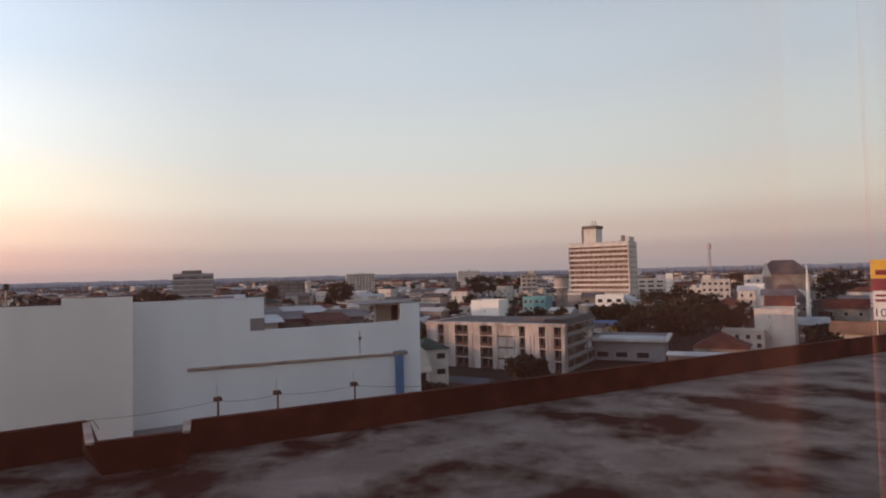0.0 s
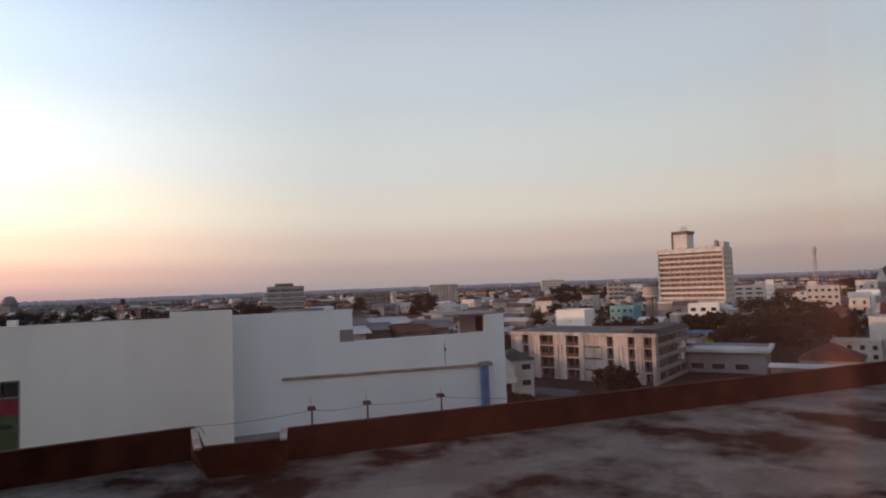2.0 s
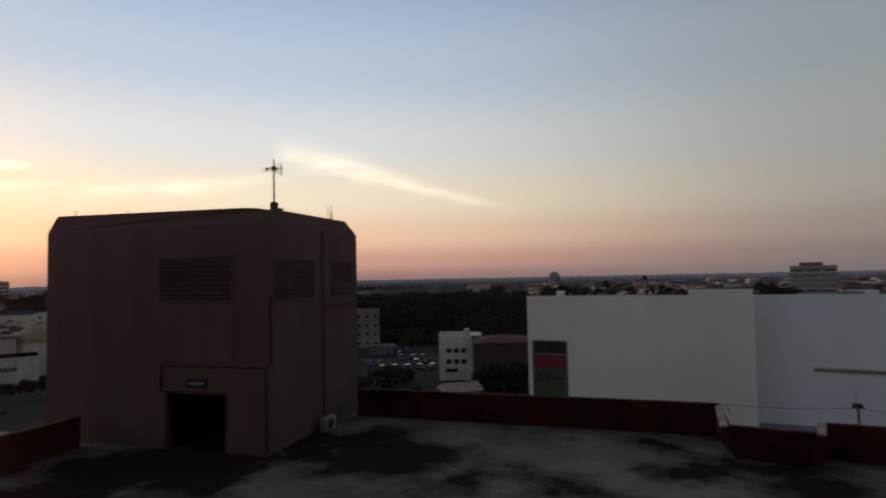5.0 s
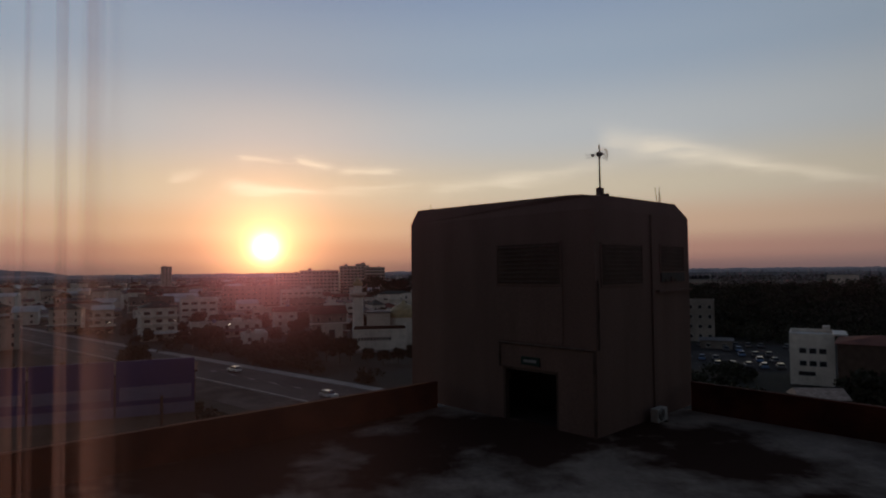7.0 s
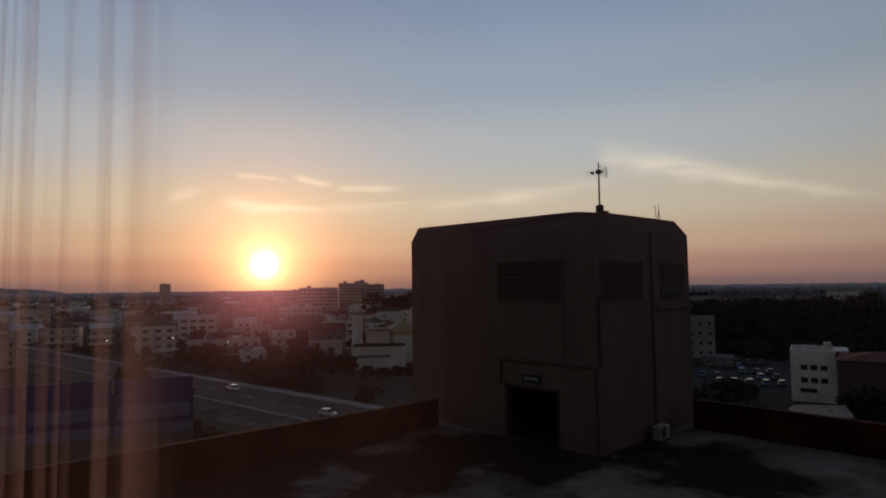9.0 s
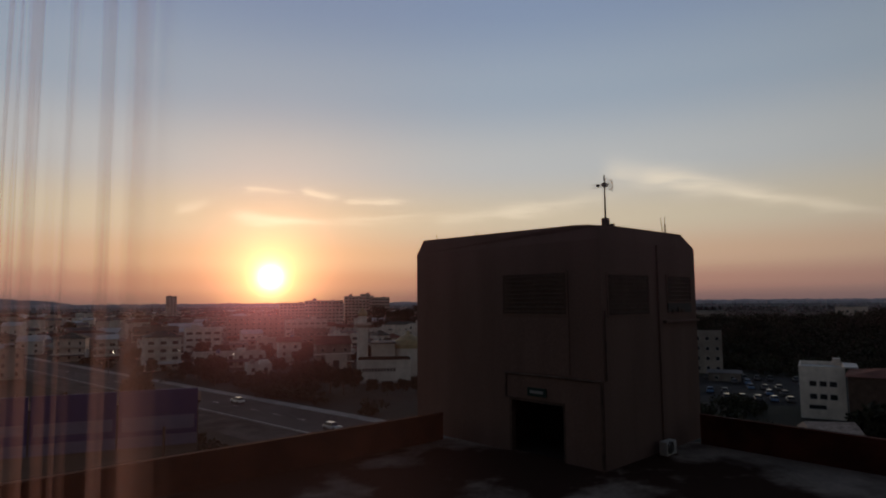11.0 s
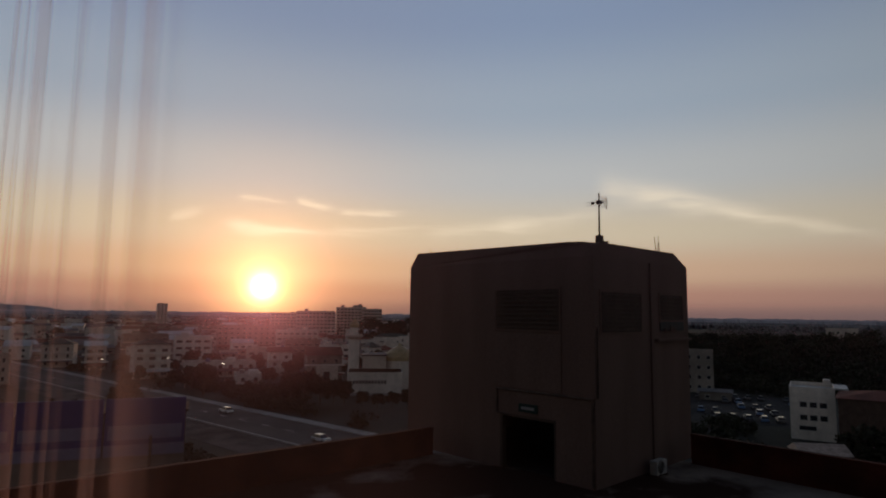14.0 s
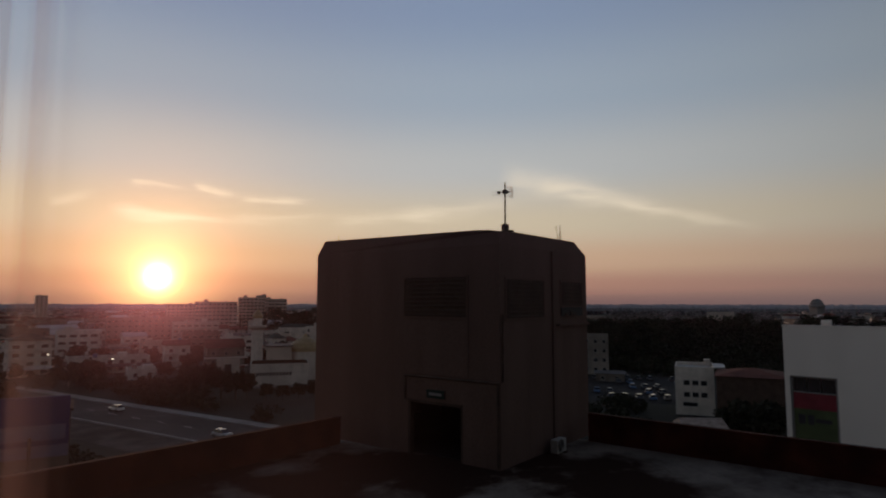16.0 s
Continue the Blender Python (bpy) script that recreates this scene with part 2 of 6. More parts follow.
M_GROUND = material("city_ground", (0.042, 0.034, 0.028), 0.95, 0.5, 0.6, 0.03, 0.3, stain_tint=(0.017, 0.019, 0.011))
M_ASPHALT = material("asphalt", (0.070, 0.058, 0.056), 0.85, 0.5, 3.0, 0.08, 0.2)
M_VERGE = material("dusty_verge", (0.095, 0.075, 0.070), 0.95, 0.5, 2.0, 0.16, 0.3, stain_tint=(0.022, 0.018, 0.016))
M_CONC = material("concrete", (0.27, 0.24, 0.22), 0.85, 0.6, 5.0, 0.25, 0.3)
M_KERB = material("kerb_concrete", (0.32, 0.29, 0.27), 0.8, 0.7, 4.0, 0.3, 0.2)
M_PARAPET = material("red_brown_paint", (0.080, 0.0185, 0.0095), 0.9, 0.40, 9.0, 0.9, 0.3)
M_COPING = material("pale_brown_lit_coping", (0.46, 0.36, 0.30), 0.85, 0.6, 8.0, 1.5, 0.3)
M_TOWER = material("brown_stucco", (0.142, 0.091, 0.075), 0.9, 0.84, 14.0, 1.1, 0.35, streak=0.16)
M_LOUVRE = material("louvre_paint", (0.085, 0.058, 0.045), 0.8, 0.7, 10.0, 1.0, 0.2)
# near-black sheet; on doors, gaps and openings it paints the shade inside
M_DARK = material("near_black_and_opening_shade", (0.01, 0.009, 0.009), 0.7, 0.7, 6.0, 1.0, 0.1)
M_STEEL = material("galvanised_steel", (0.28, 0.27, 0.26), 0.45, 0.6, 20.0, 3.0, 0.1, metal=0.8)
M_RUST = material("rusty_steel", (0.10, 0.06, 0.045), 0.7, 0.5, 20.0, 3.0, 0.2, metal=0.3)
M_ACWHITE = material("off_white_enamel", (0.40, 0.385, 0.36), 0.5, 0.8, 12.0, 2.0, 0.05)
M_MALLW = material("warm_white_stucco", (0.87, 0.83, 0.765), 0.85, 0.90, 0.8, 0.35, 0.05, fine=0.03, streak=0.12)
M_MALLB = material("cool_white_stucco", (0.81, 0.835, 0.84), 0.85, 0.91, 0.8, 0.35, 0.05, fine=0.03, streak=0.12)
M_SHADE = material("grey_cement_and_recess_shade", (0.26, 0.25, 0.25), 0.9, 0.8, 6.0, 0.1, 0.1, fine=0.08)
M_BLUE = material("blue_duct_paint", (0.05, 0.20, 0.42), 0.5, 0.7, 8.0, 1.0, 0.1)
M_WHITE = material("white_wall", (0.64, 0.585, 0.525), 0.85, 0.78, 1.0, 0.4, 0.1, vary=0.15, streak=0.3)
M_CREAM = material("cream_wall", (0.50, 0.425, 0.365), 0.85, 0.7, 1.0, 0.12, 0.1, vary=0.25)
M_GREYW = material("weathered_wall", (0.24, 0.21, 0.185), 0.9, 0.6, 1.0, 0.15, 0.1, vary=0.3)
M_TEAL = material("turquoise_wall", (0.17, 0.36, 0.38), 0.8, 0.75, 1.0, 0.15, 0.1)
M_YELLOW = material("yellow_wall", (0.55, 0.33, 0.09), 0.8, 0.75, 3.0, 0.15, 0.15)
M_PINK = material("apartment_stucco", (0.56, 0.475, 0.43), 0.85, 0.55, 3.0, 0.5, 0.2, streak=0.25)
M_RTILE = material("red_roof_tile", (0.15, 0.052, 0.036), 0.85, 0.6, 4.0, 0.3, 0.4, vary=0.3)
M_TANROOF = material("orange_brown_roof", (0.33, 0.165, 0.095), 0.8, 0.7, 4.0, 0.3, 0.2)
M_GROOF = material("grey_sheet_roof", (0.15, 0.135, 0.13), 0.76, 0.6, 4.0, 0.2, 0.2, vary=0.35)
M_LROOF = material("pale_sheet_roof", (0.52, 0.50, 0.48), 0.55, 0.7, 4.0, 0.2, 0.2, vary=0.15)
M_GREEN = material("green_sheet_roof", (0.022, 0.052, 0.043), 0.75, 0.6, 4.0, 0.3, 0.2, vary=0.2)
M_BLUEROOF = material("blue_sheet_roof", (0.07, 0.13, 0.26), 0.6, 0.6, 4.0, 0.3, 0.2)
M_SLATE = material("blue_grey_sheet_roof", (0.055, 0.066, 0.088), 0.7, 0.6, 4.0, 0.3, 0.2)
# balcony back walls in brown: the shade inside the balconies put into the colour
M_BALC = material("shaded_balcony_stucco", (0.25, 0.155, 0.12), 0.85, 0.7, 1.0, 0.2, 0.1)
M_PANE = material("window_glass", (0.03, 0.033, 0.038), 0.12, 0.8, 2.0, 0.5, 0.0)
M_FRAME = material("window_frame_paint", (0.45, 0.43, 0.40), 0.6, 0.8, 8.0, 1.0, 0.1)
M_LEAF = material("foliage", (0.040, 0.040, 0.024), 0.85, 0.55, 2.0, 0.25, 0.0, vary=0.3)
M_LEAFB = material("dry_foliage", (0.055, 0.042, 0.024), 0.85, 0.55, 2.0, 0.25, 0.0, vary=0.3)
M_BARK = material("bark", (0.11, 0.08, 0.06), 0.95, 0.6, 8.0, 1.0, 0.5)
M_GOLD = material("dull_gilded_dome", (0.36, 0.27, 0.13), 0.6, 0.7, 6.0, 0.6, 0.1)
# three steps of haze put into the base colours, paler with distance
M_SCRUB_NEAR = material("hazed_tree_crowns", (0.155, 0.137, 0.135), 0.95, 0.6, 0.5, 0.02, 0.0)
M_SCRUB = material("hazed_far_scrub", (0.32, 0.29, 0.30), 0.95, 0.7, 0.5, 0.02, 0.0)
M_SCRUB_FAR = material("palest_hazed_scrub", (0.42, 0.372, 0.368), 0.95, 0.85, 0.5, 0.01, 0.0)
M_DECK = material("bitumen_deck", (0.036, 0.025, 0.022), 0.95, 0.6, 3.0, 0.4, 0.2)
M_LOT = material("oily_asphalt", (0.026, 0.022, 0.022), 0.9, 0.5, 3.0, 0.12, 0.2)
M_SHEER, M_SHEER_THIN = sheer_material(0.044, 0.26, (1.0, 0.55, 0.42), 8.5, -1.0, -1.3), sheer_material(0.029, 0.20, (0.86, 0.36, 0.26), 4.5, 0.55, 1.1)
M_WINDOW = pane_material(0.0078, 0.68, 1.2)
M_RUBBER = material("tyre_rubber", (0.02, 0.02, 0.02), 0.8, 0.8, 20.0, 2.0, 0.1)
M_LAMP = lamp_material("lit_street_lamp", (1.0, 0.86, 0.62), 14.0)
M_ADBLUE = material("violet_blue_hoarding", (0.030, 0.028, 0.15), 0.6, 0.6, 2.0, 0.15, 0.05)
M_ADPALE = material("pale_blue_hoarding", (0.15, 0.15, 0.25), 0.6, 0.75, 2.0, 0.15, 0.05)
M_ADRED = material("red_banner", (0.22, 0.02, 0.035), 0.6, 0.7, 3.0, 0.6, 0.05)
M_ADGREEN = material("green_banner", (0.075, 0.11, 0.04), 0.6, 0.6, 3.0, 0.6, 0.05)
M_ADYELLOW = material("yellow_sign", (0.72, 0.40, 0.03), 0.5, 0.85, 3.0, 0.5, 0.05)
M_ADWHITE = material("white_sign", (0.72, 0.70, 0.66), 0.5, 0.9, 3.0, 0.5, 0.05)
M_BLACK = material("black_print", (0.03, 0.03, 0.035), 0.6, 0.9, 5.0, 1.0, 0.0)
M_ROOM = material("room_paint", (0.62, 0.58, 0.52), 0.9, 0.9, 5.0, 0.5, 0.1)
CAR_PAINT = [material("car_paint", c, 0.3, 0.95, 3.0, 0.8, 0.0, coat=0.6) for c in
             ((0.72, 0.72, 0.70), (0.42, 0.43, 0.45), (0.06, 0.06, 0.07), (0.30, 0.05, 0.04), (0.08, 0.16, 0.32))]


# middles and reaches of the terrace's damp patches; from (-20.2, 5.2) on, painted dimming of the sun side
STAINS_AND_DIMMING = [(6.1, 22.9, 2.6), (8.6, 23.2, 2.4), (12.4, 24.6, 3.0), (12.8, 22.2, 2.4), (-4.5, 20.6, 1.6), (-7.2, 20.0, 1.8), (-7.5, 17.1, 1.9), (3.9, 15.8, 2.6),
          (-16.6, 10.4, 2.0), (-15.6, 11.9, 1.4), (-11.4, 11.8, 1.9), (-10.2, 15.3, 1.7), (-19.0, 11.6, 2.4), (-22.0, 3.0, 2.8), (-18.6, 4.6, 2.0), (16.5, 27.0, 2.6), (-20.2, 5.2, 2.6), (-17.6, 8.6, 2.0), (-21.6, -1.5, 3.0), (-18.5, -5.0, 3.4), (-15.0, -9.0, 3.4), (-19.0, 0.8, 2.4), (-20.5, 7.0, 5.0), (-19.0, -4.0, 9.0)]


def terrace_material():
    """Weathered pale concrete with dark brown patches of damp and algae, and painted dimming on the sun side."""
    m = material("terrace_concrete", (0.288, 0.236, 0.197), 0.95, 0.66, 7.0, 0.5, 0.4)
    N, L = m.node_tree.nodes, m.node_tree.links
    bsdf = N["Principled BSDF"]
    bsdf.inputs["Specular IOR Level"].default_value = 0.02
    base = bsdf.inputs["Base Color"].links[0].from_socket
    tc, n, r = N.new("ShaderNodeTexCoord"), N.new("ShaderNodeTexNoise"), N.new("ShaderNodeValToRGB")
    n.inputs["Scale"].default_value, n.inputs["Detail"].default_value, n.inputs["Roughness"].default_value = 0.26, 9.0, 0.62
    n.inputs["Distortion"].default_value = 0.15
    L.new(tc.outputs["Object"], n.inputs["Vector"])
    total = n.outputs[0]
    for x, y, rad in STAINS_AND_DIMMING:
        dist, fall, plus = N.new("ShaderNodeVectorMath"), N.new("ShaderNodeMapRange"), N.new("ShaderNodeMath")
        dist.operation = "DISTANCE"
        L.new(tc.outputs["Object"], dist.inputs[0])
        dist.inputs[1].default_value = (x, y, ROOF)
        L.new(dist.outputs["Value"], fall.inputs[0])
        fall.inputs[1].default_value, fall.inputs[2].default_value, fall.inputs[3].default_value, fall.inputs[4].default_value = 0.0, rad, 0.15, 0.0
        L.new(total, plus.inputs[0])
        L.new(fall.outputs[0], plus.inputs[1])
        total = plus.outputs[0]
    L.new(total, r.inputs[0])
    r.color_ramp.elements[0].position, r.color_ramp.elements[1].position = 0.475, 0.635
    mix = N.new("ShaderNodeMix")
    mix.data_type = "RGBA"
    L.new(r.outputs[0], mix.inputs[0])
    L.new(base, mix.inputs[6])
    mix.inputs[7].default_value = (0.036, 0.019, 0.014, 1)
    L.new(mix.outputs[2], bsdf.inputs["Base Color"])
    return m


M_TERRACE = terrace_material()


# ---- building helpers ----
def box(bm, x0, x1, y0, y1, z0, z1, mi=0):
    v = [bm.verts.new((x, y, z)) for x in (x0, x1) for y in (y0, y1) for z in (z0, z1)]
    for idx in ((0, 1, 3, 2), (4, 6, 7, 5), (0, 4, 5, 1), (2, 3, 7, 6), (0, 2, 6, 4), (1, 5, 7, 3)):
        bm.faces.new([v[i] for i in idx]).material_index = mi
    return v


def boxes(*bs):
    bm = bmesh.new()
    for b in bs:
        box(bm, *b)
    return bm


def prism(bm, ring, z0, z1, ring_top=None):
    """A closed solid over a ring of plan points (anticlockwise), with its own top ring if given."""
    lo = [bm.verts.new((x, y, z0)) for x, y in ring]
    hi = [bm.verts.new((x, y, z1)) for x, y in (ring_top or ring)]
    n = len(ring)
    for i in range(n):
        bm.faces.new((lo[i], lo[(i + 1) % n], hi[(i + 1) % n], hi[i]))
    bm.faces.new(lo[::-1])
    bm.faces.new(hi)
    return bm


def tube(bm, a, b, r0, r1=None, n=8):
    a, b = Vector(a), Vector(b)
    r1 = r0 if r1 is None else r1
    q = (b - a).to_track_quat("Z", "Y")
    rings = []
    for p, r in ((a, r0), (b, r1)):
        rings.append([bm.verts.new(p + q @ Vector((math.cos(t) * r, math.sin(t) * r, 0))) for t in
                      (2 * math.pi * k / n for k in range(n))])
    for k in range(n):
        bm.faces.new((rings[0][k], rings[0][(k + 1) % n], rings[1][(k + 1) % n], rings[1][k]))
    bm.faces.new(rings[0][::-1])
    bm.faces.new(rings[1])
    return bm


def sweep(bm, pts, r, n=6):
    """A round cord through the points, one closed skin."""
    pts, rings = [Vector(p) for p in pts], []
    for i, p in enumerate(pts):
        q = (pts[min(i + 1, len(pts) - 1)] - pts[max(i - 1, 0)]).to_track_quat("Z", "Y")
        rings.append([bm.verts.new(p + q @ Vector((math.cos(2 * math.pi * k / n) * r, math.sin(2 * math.pi * k / n) * r, 0))) for k in range(n)])
    for a, b in zip(rings, rings[1:]):
        for k in range(n):
            bm.faces.new((a[k], a[(k + 1) % n], b[(k + 1) % n], b[k]))
    bm.faces.new(rings[0][::-1])
    bm.faces.new(rings[-1])
    return bm


def lathe(bm, prof, n=20, at=(0, 0)):
    """A turned solid from (radius, height) pairs."""
    rings = [[bm.verts.new((at[0] + r * math.cos(2 * math.pi * k / n), at[1] + r * math.sin(2 * math.pi * k / n), z))
              for k in range(n)] for r, z in prof]
    for a, b in zip(rings, rings[1:]):
        for k in range(n):
            bm.faces.new((a[k], a[(k + 1) % n], b[(k + 1) % n], b[k]))
    bm.faces.new(rings[0][::-1])
    bm.faces.new(rings[-1])
    return bm


def finish(name, bm, mats):
    bmesh.ops.recalc_face_normals(bm, faces=bm.faces)
    me = bpy.data.meshes.new(name)
    bm.to_mesh(me)
    bm.free()
    for m in (mats if isinstance(mats, (list, tuple)) else [mats]):
        me.materials.append(m)
    return me


def part(name, bm, mats, parent=None, label="", m=None):
    """Links a bmesh, or a mesh that is shared, as one object under a thing or a part."""
    me = bm if isinstance(bm, bpy.types.Mesh) else finish(name, bm, mats)
    ob = new(name, me)
    if parent is not None:
        ob.parent = parent
    if m is not None:
        ob.matrix_basis = m
    if label:
        tagged(ob, label)
    return ob


def thing(name, m, label, category, group="", kind=""):
    ob = new(name)
    ob.matrix_basis = m
    return tagged(ob, label, category, group, kind)


def structure(name, bm, mats, label, category):
    return tagged(part(name, bm, mats), label, category, "", "structure")


def bevel(bm, w, seg=1):
    bmesh.ops.bevel(bm, geom=bm.edges[:], offset=w, segments=seg, affect="EDGES", profile=0.5)
    return bm


# ---- ground, road ----
bm = bmesh.new()
prism(bm, [(-4600, -4600), (4600, -4600), (4600, 4600), (-4600, 4600)], -1.0, 0.0)
structure("ground", bm, M_GROUND, "dusty brown city ground with patches of scrub", "ground")

road_dir = Vector((0.73, 0.684, 0)).normalized()
road_m = Matrix.Translation((-139, -22, 0)) @ Matrix.Rotation(math.atan2(road_dir.y, road_dir.x), 4, "Z")
bm = boxes((-420, 150, -7.0, 7.5, 0.0, 0.06))
ob = structure("road", bm, M_ASPHALT, "wide grey asphalt road past the hotel", "road")
ob.matrix_basis = road_m
for name, y0, y1, z in (("pavement", 7.5, 10.5, 0.22), ("pavement", -7.7, -7.0, 0.22)):
    ob = structure(name, boxes((-420, 150, y0, y1, 0.0, z)), M_KERB, "pale concrete pavement with a raised kerb", "pavement")
    ob.matrix_basis = road_m
ob = structure("verge", boxes((-420, 150, -18.0, -7.7, 0.0, 0.04)), M_VERGE, "bare dusty verge with dark scrubby patches beside the road", "verge")
ob.matrix_basis = road_m
bm = boxes(*[(x, x + 3.0, 0.1, 0.26, 0.06, 0.066) for x in range(-400, 140, 9)])
ob = structure("road_marking", bm, M_ADWHITE, "dashed white lane marking on asphalt", "road marking")
ob.matrix_basis = road_m

# ---- terrace in front of the window ----
PL0, PL1 = Vector((-22.9, 12.25)), Vector((-11.65, 20.25))          # outer edge of the parapet left of the bay
PR0, PR1 = Vector((-8.30, 20.15)), Vector((70.0, 60.5))             # and right of it
BAY = [Vector((-9.95, 17.55)), Vector((-7.70, 18.62))]              # the bay that steps in towards the window
PW0, PW1 = Vector((-25.0, 2.2)), Vector((-11.5, -17.2))             # parapet on the sun's side
bm = bmesh.new()
prism(bm, [tuple(PW1), (70, -17.2), tuple(PR1), tuple(PR0), tuple(PL1), tuple(PL0),
           (-26.0, 9.0), tuple(PW0)], ROOF - 0.4, ROOF)
structure("terrace", bm, M_TERRACE, "weathered concrete roof terrace with dark damp patches and painted dimming", "roof terrace")
bm = bmesh.new()
prism(bm, [(-11.5, -17.1), (69, -17), (69, 59.5), (-8.2, 20.0), (-11.6, 20.1), (-22.7, 12.1), (-25.8, 9.0), (-24.8, 2.2)],
      0.0, ROOF - 0.4)
structure("lower_storeys", bm, M_GREYW, "weathered grey wall of the storeys below the terrace", "building")


def parapet(name, a, b, z1, thick=0.2, lean=0.0, label="red-brown painted parapet wall along the terrace edge"):
    """A low wall with its outer foot on the line a to b, the inner face to the right of it, and a coping."""
    d = (b - a).normalized()
    n = Vector((d.y, -d.x))
    ob = thing(name, Matrix.Identity(4), label, "parapet", "", "structure")
    bm = bmesh.new()
    prism(bm, [tuple(a), tuple(a + n * thick), tuple(b + n * thick), tuple(b)][::-1], ROOF - 0.05, z1 - 0.07)
    part("wall", bm, M_PARAPET, ob)
    bm = bmesh.new()
    a2, b2 = a - n * 0.0, b - n * 0.0
    prism(bm, [tuple(a2), tuple(a + n * (thick + 0.04)), tuple(b + n * (thick + 0.04)), tuple(b2)][::-1], z1 - 0.07, z1)
    part("coping", bm, M_PARAPET, ob)
    return ob


TOP = EYE - 4.53
parapet("parapet_1", PL0, PL1, TOP + 0.05)
parapet("parapet_2", PR0, PR1, TOP)
parapet("parapet_3", PW1, PW0, TOP)
# the bay: two cheeks, their lit tops painted as pale copings, and a leaning front panel
bay = thing("parapet_bay", Matrix.Identity(4), "red-brown bay of the parapet with cheek tops painted as lit", "parapet", "", "structure")
bm = bmesh.new()
foot = [Vector((-9.8, 18.15)), Vector((-8.05, 18.98))]
back = Vector((-0.06, 0.12))
lo = [bm.verts.new((*p, ROOF - 0.02)) for p in (foot[0], foot[1], foot[1] + back * 1.6, foot[0] + back * 1.6)]
hi = [bm.verts.new((*p, TOP)) for p in (BAY[0], BAY[1], BAY[1] + back * 1.6, BAY[0] + back * 1.6)]
for i in range(4):
    bm.faces.new((lo[i], lo[(i + 1) % 4], hi[(i + 1) % 4], hi[i]))
bm.faces.new(lo[::-1]), bm.faces.new(hi)
part("front_panel", bm, M_PARAPET, bay)
for p, q, ft in ((BAY[0], PL1, foot[0]), (BAY[1], PR0, foot[1])):
    d = (q - p).normalized()
    n = Vector((d.y, -d.x)) * 0.12
    bm = bmesh.new()
    prism(bm, [tuple(ft - n), tuple(ft + n), tuple(q + n), tuple(q - n)], ROOF - 0.02, TOP - 0.05,
          [tuple(p - n), tuple(p + n), tuple(q + n), tuple(q - n)])
    cheek = part("cheek", bm, M_PARAPET, bay)
    bm = bmesh.new()
    n = n * 0.9
    prism(bm, [tuple(p - n), tuple(p + n), tuple(q + n), tuple(q - n)], TOP - 0.05, TOP + 0.012)
    part("coping", bm, M_COPING, cheek, "pale mortar coping, its lit top put into the colour")


# ---- stair tower on the terrace ----
TA = radians(52.5)
tux, tuy = Vector((-math.sin(TA), -math.cos(TA), 0)), Vector((-math.cos(TA), math.sin(TA), 0))
TC = Vector((-19.508, 7.08, ROOF))
tower_m = Matrix.Translation(TC) @ Matrix((tux, tuy, Vector((0, 0, 1)))).transposed().to_4x4()
# in the tower's own plan x runs along the door side, y along the louvre side, both away from the near corner
TL, TW, TZ, TCAP, CUT, CUT_FAR = 9.32, 7.02, 7.6, 8.08, 0.47, 1.02
tower = thing("stair_tower", tower_m, "brown rendered stair tower with canted roof edge and dark doorway", "stair tower")
bm = bmesh.new()
t = 0.25
D0, D1, DH = 1.58, 3.98, 1.93
door_side = [(0, D0, 0, t, 0, TZ), (D1, TL, 0, t, 0, TZ), (D0, D1, 0, t, DH, TZ)]
other = [(0, t, t, TW, 0, TZ), (TL - t, TL, t, TW, 0, TZ), (t, TL - t, TW - t, TW, 0, TZ)]
for b in door_side + other:
    part("wall", boxes(b), M_TOWER, tower)
bm = bmesh.new()
lo = [bm.verts.new((x, y, TZ - 0.001)) for x, y in ((0, 0), (TL, 0), (TL, TW), (0, TW))]
hi = [bm.verts.new(v) for v in ((0.16, 0.10, TCAP - 0.06), (0.45, 0.02, TCAP + 0.02), (0.95, 0.0, TCAP + 0.05), (TL - CUT, 0, TCAP + 0.13), (TL - CUT, TW - CUT_FAR, TCAP + 0.1),
                                (0.06, TW - CUT_FAR, TCAP + 0.06), (0.0, 1.1, TCAP + 0.01), (0.04, 0.45, TCAP - 0.02))]
for f in ((lo[0], lo[1], hi[3], hi[2], hi[1], hi[0]), (lo[1], lo[2], hi[4], hi[3]), (lo[2], lo[3], hi[5], hi[4]), (lo[3], lo[0], hi[0], hi[7], hi[6], hi[5]), hi, lo[::-1]):
    bm.faces.new(f)
part("roof", bm, M_TOWER, tower, "canted brown rendered roof edge")
# floor takes the dark deck colour so that the interior looks unlit
part("floor", boxes((t, TL - t, t, TW - t, 0.0, 0.03)), M_DECK, tower)
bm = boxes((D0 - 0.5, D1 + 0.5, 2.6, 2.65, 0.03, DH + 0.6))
part("door", bm, M_DARK, tower, "near-black door panel standing for the unlit doorway")
bm = boxes((D0 - 0.06, D0 + 0.04, -0.02, 0.2, 0, DH), (D1 - 0.04, D1 + 0.06, -0.02, 0.2, 0, DH), (D0 - 0.06, D1 + 0.06, -0.02, 0.2, DH - 0.04, DH + 0.06))
part("door_frame", bm, M_LOUVRE, tower)


